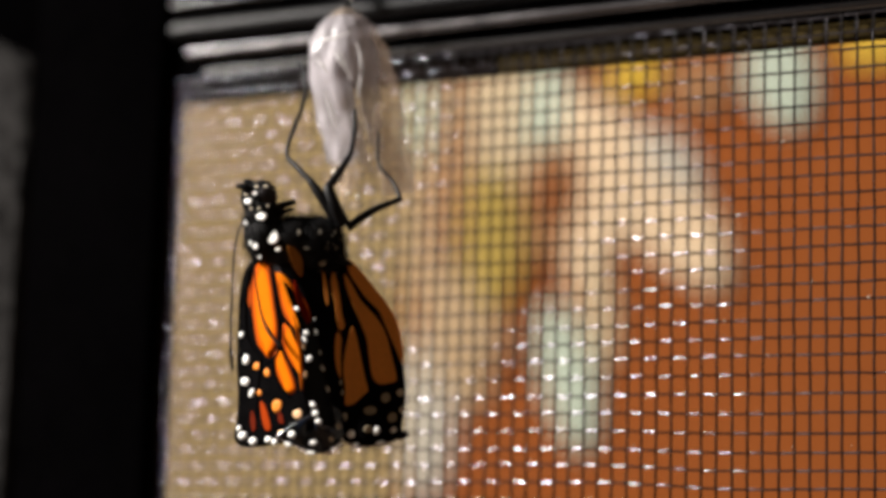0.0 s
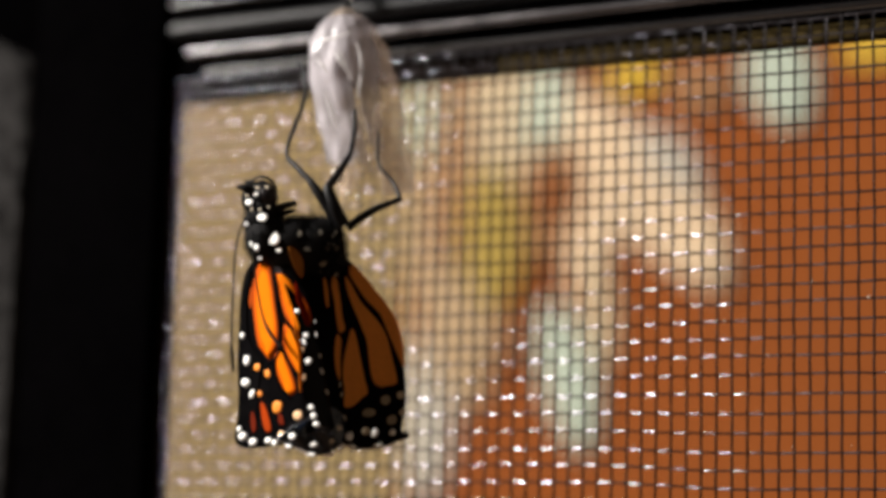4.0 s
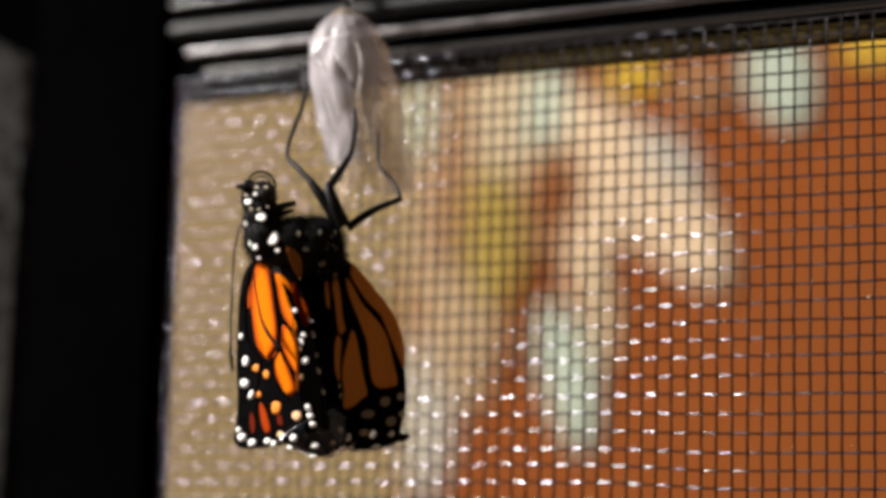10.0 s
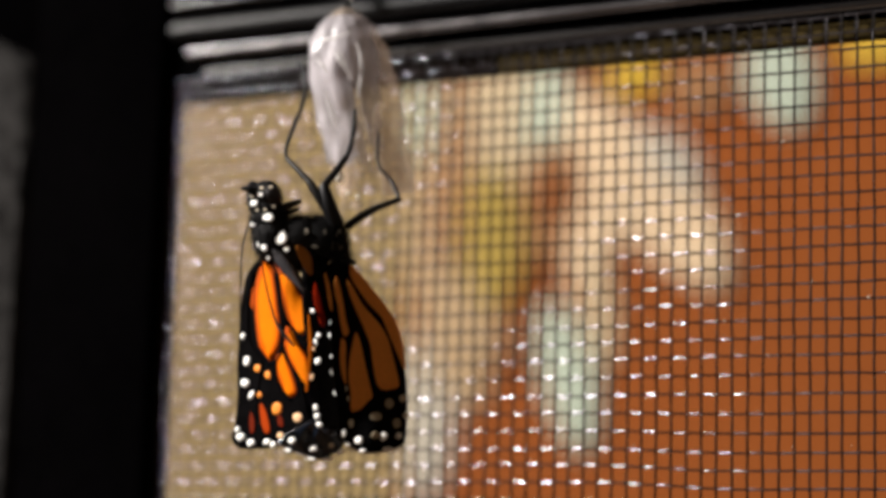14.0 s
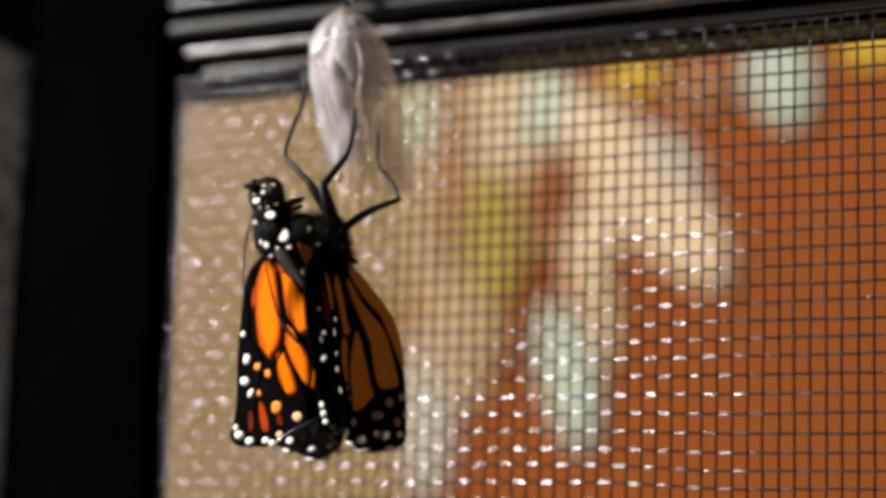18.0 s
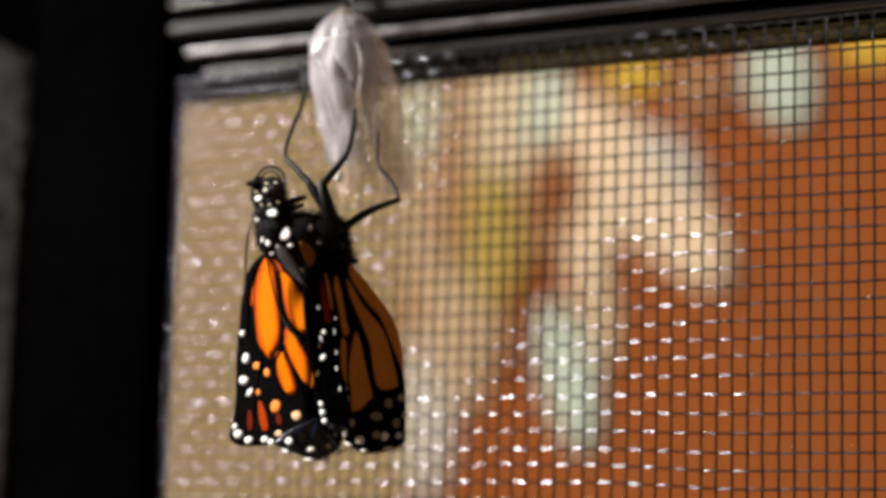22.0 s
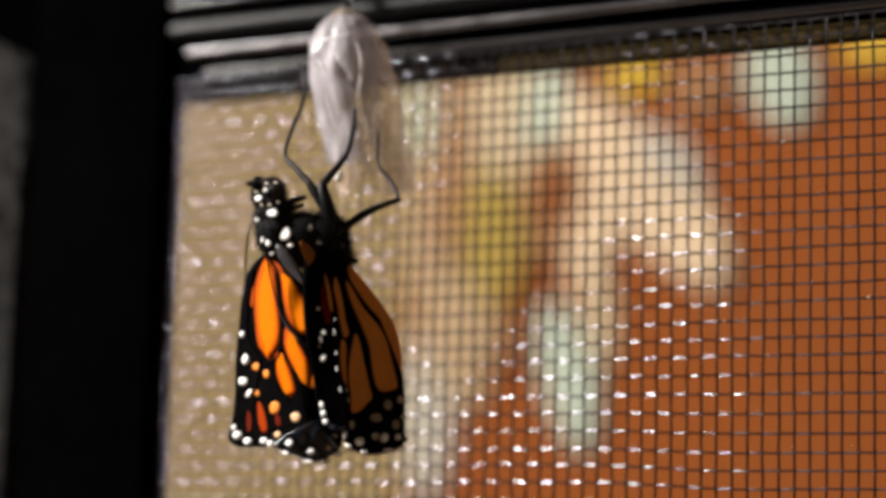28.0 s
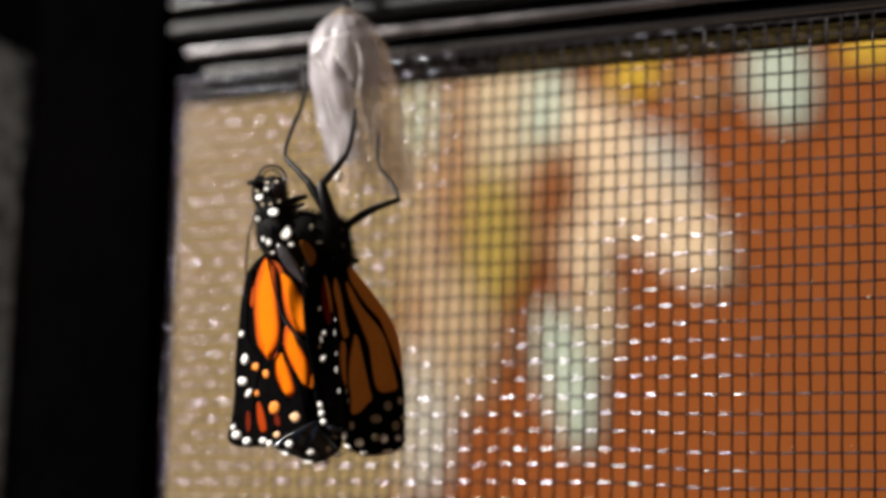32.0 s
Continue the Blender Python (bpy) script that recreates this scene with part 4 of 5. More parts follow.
    moving["leg_a"] = leg([(1.3, -1.0, -0.2), (0.6, -1.4, 1.4), (-0.8, -1.4, 3.6), (-2.0, -0.8, 5.4)], [(-1.7, -0.8, 5.1), (-3.3, 0.6, 6.8), (-5.1, 2.5, 8.7)],
                          [(-5.1, 2.5, 8.7), (-5.1, 3.6, 10.1), (-3.9, 6, 13.3), (-2.9, 8.5, 15.8), (-2.3, 11, 18.2), (-2.6, 12.5, 20.5), (-3.4, 13, 22.3)], 0.82)
    moving["leg_b"] = leg([(1.7, -1.2, -0.6), (0.8, -1.6, 1.6), (0.2, -1.4, 3.6), (0.0, -1.0, 5.1)], [(0.0, -1.0, 4.8), (1.7, 1.5, 6.8), (3.3, 4.5, 8.9)],
                          [(3.3, 4.5, 8.9), (3.8, 5.5, 10.1), (4.3, 8, 12.2), (4.5, 9.5, 14.1), (4.6, 10.5, 15.6)], 1.08)
    part("knee_band", tube(mm([(-0.3, -1.2, 4.7), (0.4, -1.2, 4.4)]), [0.55 * MM, 0.5 * MM], 10, 4), M_DIM, moving["leg_b"])
    moving["leg_c"] = leg([(3.3, -0.6, -1.1), (4.9, -0.2, 0.2), (7.7, 0.6, 1.7), (10.7, 1.8, 2.8)], [(10.7, 1.8, 2.8), (9.8, 4, 5.1), (8.2, 7, 7.1)],
                          [(8.2, 7, 7.1), (7.8, 8, 8.3), (7.8, 10, 10.3), (7.9, 11.5, 12.5)], 0.60)
    return moving


pupal_case()
MOVING = butterfly()


def swing(pivot, yaw, roll, da=0.0, db=0.0, dd=0.0):
    """A pose in the butterfly's frame: turned about pivot (a, d, b), then shifted; millimetres and degrees."""
    p = Vector(pivot) * MM
    turn = Matrix.Rotation(radians(roll), 4, "Y") @ Matrix.Rotation(radians(yaw), 4, "Z")
    return Matrix.Translation(p + Vector((da, dd, db)) * MM) @ turn @ Matrix.Translation(-p)


def motions():
    """Keys the breathing, the head, the tongue and the slow opening of the wings."""
    walk(MOVING["thorax"], [(t, swing((-0.8, 0, -3.2), *m)) for t, m in [
        (0, (0, 2.02, -1.64, -0.71)), (0.5, (0, 3.06, -1.6, -0.82)), (1, (0, 2.66, -1.6, -0.79)), (1.5, (0, 2.18, -1.41, -0.74)),
        (2, (0, 1.93, -1.4, -0.74)), (2.5, (0, 1.41, -1.37, -0.72)), (3, (0, 2.18, -1.53, -0.86)), (3.5, (0, 2.18, -1.5, -0.86)),
        (5.5, (0, 2.01, -1.64, -0.98)), (6, (0, 2.99, -1.48, -1.02)), (6.5, (0, 3.01, -1.6, -0.94)), (7, (0, 2.73, -1.47, -0.93)),
        (7.5, (0, 1.66, -1.38, -0.85)), (8, (0, 2.61, -1.65, -0.9)), (8.5, (0, 2.81, -2.07, -1.17)), (9, (0, 1.93, -1.87, -1.1)),
        (9.5, (0, 2.67, -1.82, -0.95)), (10, (0, 2.78, -1.71, -0.9)), (10.5, (0, 2.41, -1.64, -0.78)), (11, (0, 2.97, -1.64, -0.84)),
        (11.5, (0, 2, -1.52, -0.71)), (12, (0, 2.35, -1.4, -0.77)), (12.5, (0, 0.84, -0.95, -0.69)), (13, (0, 1.58, -0.79, -0.71)),
        (13.5, (0, -0.45, -0.5, -0.57)), (14, (0, -1.09, -0.48, -0.53)), (14.5, (0, -1.72, -0.23, -0.43)), (16.5, (0, -1.5, -0.06, -0.22)),
        (17, (0, -0.85, -0.13, -0.29)), (17.5, (0, -1.11, -0.12, -0.25)), (18, (0, -1.11, -0.12, -0.2)), (18.5, (0, -1.24, -0.07, -0.14)),
        (19, (0, -0.44, -0.26, -0.21)), (19.5, (0, -0.41, -0.32, -0.21)), (20, (0, 0.35, -0.27, -0.28)), (20.5, (0, -0.17, -0.27, -0.13)),
        (21, (0, -0.19, -0.18, -0.16)), (21.5, (0, 0.23, 0.02, -0.08)), (22, (0, -0.02, 0.04, -0.01)), (22.5, (0, -0.33, 0.11, -0.04)),
        (23, (0, 0.18, 0.15, -0.01)), (23.5, (0, -0.6, 0.15, 0.06)), (24, (0, 0.06, 0.08, 0.07)), (24.5, (0, 0.06, 0.08, 0.01)),
        (25, (0, -0.85, -0.19, 0.07)), (25.5, (0, 0.01, -0.09, -0.01)), (27.5, (0, -0.44, -0.11, 0.03)), (28, (0, -0.02, 0.04, -0.01)),
        (28.5, (0, 0.45, 0.07, -0.02)), (29, (0, -0.05, 0.1, 0.11)), (29.5, (0, -0.19, 0.21, 0.14)), (30, (0, 0.85, 0.07, 0)),
        (30.5, (0, 0.18, 0.15, -0.01)), (31, (0, 0.04, 0.2, 0.02)), (31.5, (0, 0.59, 0.23, 0.07)), (32, (0, 0.18, 0.15, 0.08)), ]])
    walk(MOVING["base"], [(t, swing((-0.8, 0, -3.2), *m)) for t, m in [
        (0, (0, 2.02, -1.64, -0.71, 2.6)), (0.5, (0, 3.06, -1.6, -0.82, 2.6)), (1, (0, 2.66, -1.6, -0.79, 2.6)), (1.5, (0, 2.18, -1.41, -0.74, 2.6)),
        (2, (0, 1.93, -1.4, -0.74, 2.6)), (2.5, (0, 1.41, -1.37, -0.72, 2.6)), (3, (0, 2.18, -1.53, -0.86, 2.6)), (3.5, (0, 2.18, -1.5, -0.86, 2.6)),
        (5.5, (0, 2.01, -1.64, -0.98, 2.6)), (6, (0, 2.99, -1.48, -1.02, 2.6)), (6.5, (0, 3.01, -1.6, -0.94, 2.6)),
        (7, (0, 2.73, -1.47, -0.93, 2.6)), (7.5, (0, 1.66, -1.38, -0.85, 2.6)), (8, (0, 2.61, -1.65, -0.9, 2.6)),
        (8.5, (0, 2.81, -2.07, -1.17, 2.6)), (9, (0, 1.93, -1.87, -1.1, 2.6)), (9.5, (0, 2.67, -1.82, -0.95, 2.6)),
        (10, (0, 2.78, -1.71, -0.9, 2.6)), (10.5, (0, 2.41, -1.64, -0.78, 2.6)), (11, (0, 2.97, -1.64, -0.84, 2.6)),
        (11.5, (0, 2, -1.52, -0.71, 2.6)), (12, (0, 2.35, -1.4, -0.77, 2.6)), (12.5, (0, 0.84, -0.95, -0.69, 2.08)),
        (13, (0, 1.58, -0.79, -0.71, 1.56)), (13.5, (0, -0.45, -0.5, -0.57, 1.04)), (14, (0, -1.09, -0.48, -0.53, 0.52)),
        (14.5, (0, -1.72, -0.23, -0.43, 0)), (16.5, (0, -1.5, -0.06, -0.22, 0)), (17, (0, -0.85, -0.13, -0.29, 0)),
        (17.5, (0, -1.11, -0.12, -0.25, 0)), (18, (0, -1.11, -0.12, -0.2, 0)), (18.5, (0, -1.24, -0.07, -0.14, 0)),
        (19, (0, -0.44, -0.26, -0.21, 0)), (19.5, (0, -0.41, -0.32, -0.21, 0)), (20, (0, 0.35, -0.27, -0.28, 0)),
        (20.5, (0, -0.17, -0.27, -0.13, 0)), (21, (0, -0.19, -0.18, -0.16, 0)), (21.5, (0, 0.23, 0.02, -0.08, 0)), (22, (0, -0.02, 0.04, -0.01, 0)),
        (22.5, (0, -0.33, 0.11, -0.04, 0)), (23, (0, 0.18, 0.15, -0.01, 0)), (23.5, (0, -0.6, 0.15, 0.06, 0)), (24, (0, 0.06, 0.08, 0.07, 0)),
        (24.5, (0, 0.06, 0.08, 0.01, 0)), (25, (0, -0.85, -0.19, 0.07, 0)), (25.5, (0, 0.01, -0.09, -0.01, 0)), (27.5, (0, -0.44, -0.11, 0.03, 0)),
        (28, (0, -0.02, 0.04, -0.01, 0)), (28.5, (0, 0.45, 0.07, -0.02, 0)), (29, (0, -0.05, 0.1, 0.11, 0)), (29.5, (0, -0.19, 0.21, 0.14, 0)),
        (30, (0, 0.85, 0.07, 0, 0)), (30.5, (0, 0.18, 0.15, -0.01, 0)), (31, (0, 0.04, 0.2, 0.02, 0)), (31.5, (0, 0.59, 0.23, 0.07, 0)),
        (32, (0, 0.18, 0.15, 0.08, 0)), ]])
    walk(MOVING["head"], [(t, swing((-0.8, 0, -3.2), *m)) for t, m in [
        (0, (0, 2.02, -1.64, -0.71)), (0.5, (0, 3.06, -1.6, -0.82)), (1, (0, 2.66, -1.6, -0.79)), (1.5, (0, 2.18, -1.41, -0.74)),
        (2, (0, 1.93, -1.4, -0.74)), (2.5, (0, 1.41, -1.37, -0.72)), (3, (0, 2.18, -1.53, -0.86)), (3.5, (0, 2.18, -1.5, -0.86)),
        (5.5, (0, 2.01, -1.64, -0.98)), (6, (0, 2.99, -1.48, -1.02)), (6.5, (0, 3.01, -1.6, -0.94)), (7, (0, 2.73, -1.47, -0.93)),
        (7.5, (0, 1.66, -1.38, -0.85)), (8, (0, 2.61, -1.65, -0.9)), (8.5, (0, 2.81, -2.07, -1.17)), (9, (0, 1.93, -1.87, -1.1)),
        (9.5, (0, 2.67, -1.82, -0.95)), (10, (0, 2.78, -1.71, -0.9)), (10.5, (0, 2.41, -1.64, -0.78)), (11, (0, 2.97, -1.64, -0.84)),
        (11.5, (0, 2, -1.52, -0.71)), (12, (0, 2.35, -1.4, -0.77)), (12.5, (0, 0.84, -0.95, -0.69)), (13, (0, 1.58, -0.79, -0.71)),
        (13.5, (0, -0.45, -0.5, -0.57)), (14, (0, -1.09, -0.48, -0.53)), (14.5, (0, -1.72, -0.23, -0.43)), (16.5, (0, -1.5, -0.06, -0.22)),
        (17, (0, -0.85, -0.13, -0.29)), (17.5, (0, -1.11, -0.12, -0.25)), (18, (0, -1.11, -0.12, -0.2)), (18.5, (0, -1.24, -0.07, -0.14)),
        (19, (0, -0.44, -0.26, -0.21)), (19.5, (0, -0.41, -0.32, -0.21)), (20, (0, 0.35, -0.27, -0.28)), (20.5, (0, -0.17, -0.27, -0.13)),
        (21, (0, -0.19, -0.18, -0.16)), (21.5, (0, 0.23, 0.02, -0.08)), (22, (0, -0.02, 0.04, -0.01)), (22.5, (0, -0.33, 0.11, -0.04)),
        (23, (0, 0.18, 0.15, -0.01)), (23.5, (0, -0.6, 0.15, 0.06)), (24, (0, 0.06, 0.08, 0.07)), (24.5, (0, 0.06, 0.08, 0.01)),
        (25, (0, -0.85, -0.19, 0.07)), (25.5, (0, 0.01, -0.09, -0.01)), (27.5, (0, -0.44, -0.11, 0.03)), (28, (0, -0.02, 0.04, -0.01)),
        (28.5, (0, 0.45, 0.07, -0.02)), (29, (0, -0.05, 0.1, 0.11)), (29.5, (0, -0.19, 0.21, 0.14)), (30, (0, 0.85, 0.07, 0)),
        (30.5, (0, 0.18, 0.15, -0.01)), (31, (0, 0.04, 0.2, 0.02)), (31.5, (0, 0.59, 0.23, 0.07)), (32, (0, 0.18, 0.15, 0.08)), ]])
    walk(MOVING["hind"], [(t, swing((4, 0, -4), *m)) for t, m in [
        (0, (0, 0.61, -0.9, -0.29)), (0.5, (0, 0.92, -0.88, -0.33)), (1, (0, 0.8, -0.88, -0.31)), (1.5, (0, 0.65, -0.77, -0.3)),
        (2, (0, 0.58, -0.77, -0.29)), (2.5, (0, 0.42, -0.75, -0.29)), (3, (0, 0.65, -0.84, -0.35)), (3.5, (0, 0.65, -0.82, -0.35)),
        (5.5, (0, 0.6, -0.9, -0.39)), (6, (0, 0.9, -0.81, -0.41)), (6.5, (0, 0.9, -0.88, -0.37)), (7, (0, 0.82, -0.81, -0.37)),
        (7.5, (0, 0.5, -0.76, -0.34)), (8, (0, 0.78, -0.91, -0.36)), (8.5, (0, 0.84, -1.14, -0.47)), (9, (0, 0.58, -1.03, -0.44)),
        (9.5, (0, 0.8, -1, -0.38)), (10, (0, 0.83, -0.94, -0.36)), (10.5, (0, 0.72, -0.9, -0.31)), (11, (0, 0.89, -0.9, -0.34)),
        (11.5, (0, 0.6, -0.83, -0.29)), (12, (0, 0.71, -0.77, -0.31)), (12.5, (0, 0.25, -0.52, -0.27)), (13, (0, 0.47, -0.44, -0.28)),
        (13.5, (0, -0.13, -0.27, -0.23)), (14, (0, -0.33, -0.27, -0.21)), (14.5, (0, -0.51, -0.13, -0.17)), (16.5, (0, -0.45, -0.03, -0.09)),
        (17, (0, -0.26, -0.07, -0.12)), (17.5, (0, -0.33, -0.07, -0.1)), (18, (0, -0.33, -0.07, -0.08)), (18.5, (0, -0.37, -0.04, -0.06)),
        (19, (0, -0.13, -0.14, -0.08)), (19.5, (0, -0.12, -0.18, -0.09)), (20, (0, 0.11, -0.15, -0.11)), (20.5, (0, -0.05, -0.15, -0.05)),
        (21, (0, -0.06, -0.1, -0.06)), (21.5, (0, 0.07, 0.01, -0.03)), (22, (0, -0.01, 0.02, 0)), (22.5, (0, -0.1, 0.06, -0.02)),
        (23, (0, 0.05, 0.08, 0)), (23.5, (0, -0.18, 0.08, 0.02)), (24, (0, 0.02, 0.04, 0.03)), (24.5, (0, 0.02, 0.04, 0.01)),
        (25, (0, -0.26, -0.11, 0.03)), (25.5, (0, 0, -0.05, 0)), (27.5, (0, -0.13, -0.06, 0.01)), (28, (0, -0.01, 0.02, 0)),
        (28.5, (0, 0.14, 0.04, -0.01)), (29, (0, -0.01, 0.05, 0.04)), (29.5, (0, -0.06, 0.11, 0.06)), (30, (0, 0.25, 0.04, 0)),
        (30.5, (0, 0.05, 0.08, 0)), (31, (0, 0.01, 0.11, 0.01)), (31.5, (0, 0.18, 0.13, 0.03)), (32, (0, 0.05, 0.08, 0.03)), ]])
    walk(MOVING["near"], [(t, swing((-11, -1, -18), *m)) for t, m in [
        (0, (-2.7, -3.5, 0.06, -0.06)), (0.5, (-2.8, -3.47, 0.16, -0.07)), (1, (-2.74, -3.43, 0.08, -0.07)), (1.5, (-2.6, -3.21, 0.2, -0.07)),
        (2, (-2.59, -3.15, 0.2, -0.11)), (2.5, (-2.62, -3.1, 0.22, -0.13)), (3, (-2.71, -3.14, 0.17, -0.16)), (3.5, (-2.83, -3.21, 0.17, -0.17)),
        (5.5, (-3.11, -3.06, 0.21, -0.29)), (6, (-2.64, -2.95, 0.27, -0.3)), (6.5, (-2.78, -2.78, 0.07, -0.23)), (7, (-2.73, -2.92, 0.24, -0.27)),
        (7.5, (-2.65, -2.81, 0.28, -0.26)), (8, (-2.94, -3.22, 0.14, -0.29)), (8.5, (-4.02, -4.14, 0.15, -0.48)), (9, (-3.8, -4.01, 0.16, -0.51)),
        (9.5, (-3.44, -3.91, 0.07, -0.37)), (10, (-3.19, -3.5, 0, -0.29)), (10.5, (-3.05, -3.35, -0.01, -0.26)),
        (11, (-3.02, -3.16, -0.01, -0.25)), (11.5, (-2.62, -2.76, -0.11, -0.21)), (12, (-2.41, -2.4, -0.03, -0.2)),
        (12.5, (-1.86, -1.75, 0.14, -0.24)), (13, (-1.22, -1.54, 0.15, -0.23)), (13.5, (-1, -1.26, 0.23, -0.23)),
        (14, (-1.13, -1.41, 0.21, -0.27)), (14.5, (-0.59, -1.04, 0.23, -0.2)), (16.5, (-0.37, -0.6, 0.33, -0.05)), (17, (-0.25, -0.53, 0.22, -0.04)),
        (17.5, (-0.31, -0.61, 0.28, -0.06)), (18, (-0.19, -0.31, 0.22, -0.01)), (18.5, (-0.22, -0.55, 0.36, -0.05)), (19, (-0.2, -0.67, 0.11, -0.04)),
        (19.5, (-0.54, -0.76, -0.01, -0.04)), (20, (-0.28, -0.42, -0.05, 0)), (20.5, (-0.26, -0.55, -0.06, 0.03)), (21, (-0.03, -0.27, -0.08, -0.01)),
        (21.5, (0.04, -0.22, 0.11, 0.08)), (22, (-0.05, -0.27, 0.1, 0.12)), (22.5, (0.02, -0.25, 0.24, 0.03)), (23, (-0.03, -0.19, 0.2, 0.11)),
        (23.5, (0, -0.18, 0.25, 0.08)), (24, (-0, -0.28, 0.16, 0.12)), (24.5, (-0.04, -0.17, 0.15, 0.08)), (25, (-0.37, -0.43, -0.11, 0.05)),
        (25.5, (-0.38, -0.22, 0.04, 0.03)), (27.5, (-0.13, -0.21, -0.13, 0.01)), (28, (0.02, 0.11, 0.03, -0.01)), (28.5, (0.11, 0.1, 0.1, 0)),
        (29, (0.14, 0.19, 0.03, 0.06)), (29.5, (0.16, 0.32, 0.1, 0.06)), (30, (0.05, 0.3, 0.01, -0.01)), (30.5, (0.07, 0.22, 0.04, -0.06)),
        (31, (0.05, 0.28, 0.02, -0.03)), (31.5, (0.17, 0.46, 0.08, 0.02)), (32, (0.11, 0.33, -0.02, 0)), ]])
    walk(MOVING["roll"], [(t, swing((0, -6.8, -22), *m)) for t, m in [
        (0, (30.96, -1.41, -2.07, 0.02, -1.74)), (0.5, (29.82, -1.42, -2.03, -0.03, -1.8)), (1, (29.82, -0.77, -2.11, -0.05, -1.76)),
        (1.5, (26.27, -1.46, -1.83, -0.08, -1.68)), (2, (26.27, -1.13, -1.85, -0.15, -1.66)), (2.5, (26.27, -1.13, -1.85, -0.15, -1.68)),
        (3, (28.63, -0.39, -2.01, -0.16, -1.74)), (3.5, (28.06, -0.47, -2.12, -0.22, -1.82)), (5.5, (30.96, -1.07, -2.27, -0.54, -2)),
        (6, (27.45, -0.77, -1.87, -0.44, -1.7)), (6.5, (29.82, -1.1, -2.16, -0.4, -1.78)), (7, (27.45, -0.4, -2, -0.39, -1.75)),
        (7.5, (26.27, -0.46, -1.89, -0.4, -1.7)), (8, (30.96, -1.41, -2.18, -0.3, -1.89)), (8.5, (32, 0.28, -3.08, -0.5, -2.57)),
        (9, (32, 0.94, -2.94, -0.5, -2.44)), (9.5, (32, 0.62, -2.74, -0.26, -2.21)), (10, (32, 0.59, -2.63, -0.25, -2.05)),
        (10.5, (30.96, 0.56, -2.52, -0.22, -1.96)), (11, (30.96, 0.55, -2.52, -0.24, -1.94)), (11.5, (28.63, 1.23, -2.34, -0.15, -1.68)),
        (12, (26.27, 0.56, -2.07, -0.28, -1.55)), (12.5, (18.08, 0.47, -1.48, -0.44, -1.2)), (13, (14.62, 0.47, -0.95, -0.35, -0.79)),
        (13.5, (9.93, 0.77, -0.68, -0.37, -0.65)), (14, (9.93, 2.46, -0.89, -0.33, -0.73)), (14.5, (5.24, 2.73, -0.44, -0.21, -0.38)),
        (16.5, (1.78, 2.12, -0.11, -0.07, -0.24)), (17, (2.92, 2.08, -0.12, -0.07, -0.16)), (17.5, (2.92, 1.78, -0.06, -0.02, -0.2)),
        (18, (2.92, 0.43, 0.04, -0.03, -0.12)), (18.5, (1.78, 0.12, 0.15, -0.03, -0.15)), (19, (5.24, 0.14, -0.11, -0.01, -0.13)),
        (19.5, (6.43, 1.47, -0.6, -0.13, -0.35)), (20, (5.24, 1.11, -0.39, -0.12, -0.18)), (20.5, (5.24, 0.76, -0.34, -0.01, -0.17)),
        (21, (3.49, -0.19, -0.12, -0.1, -0.02)), (21.5, (0, 0.12, 0.15, 0.06, 0.03)), (22, (0, 0.45, 0.02, 0.08, -0.03)),
        (22.5, (0, -0.19, 0.25, -0.02, 0.02)), (23, (0, -0.21, 0.17, 0.06, -0.02)), (23.5, (0, -0.22, 0.29, 0.08, 0)),
        (24, (0, -0.89, 0.21, 0.13, 0)), (24.5, (0, -0.22, 0.13, 0.08, -0.03)), (25, (4.06, 1.42, -0.52, 0.02, -0.24)),
        (25.5, (1.78, 0.42, -0.3, 0, -0.25)), (27.5, (2.35, 0.74, -0.29, 0.03, -0.08)), (28, (0, -0.23, 0.05, -0.02, 0.01)),
        (28.5, (0, -0.52, 0.22, -0.01, 0.07)), (29, (0, -0.54, 0.18, 0.07, 0.09)), (29.5, (0, 0.12, 0.22, 0.01, 0.11)),
        (30, (0, 1.42, -0.04, -0.03, 0.03)), (30.5, (0, 0.74, 0.03, -0.14, 0.04)), (31, (0, 1.4, -0.04, -0.09, 0.03)),
        (31.5, (0, 1.12, 0.13, -0.04, 0.11)), (32, (0, 1.42, -0.05, -0.03, 0.07)), ]])
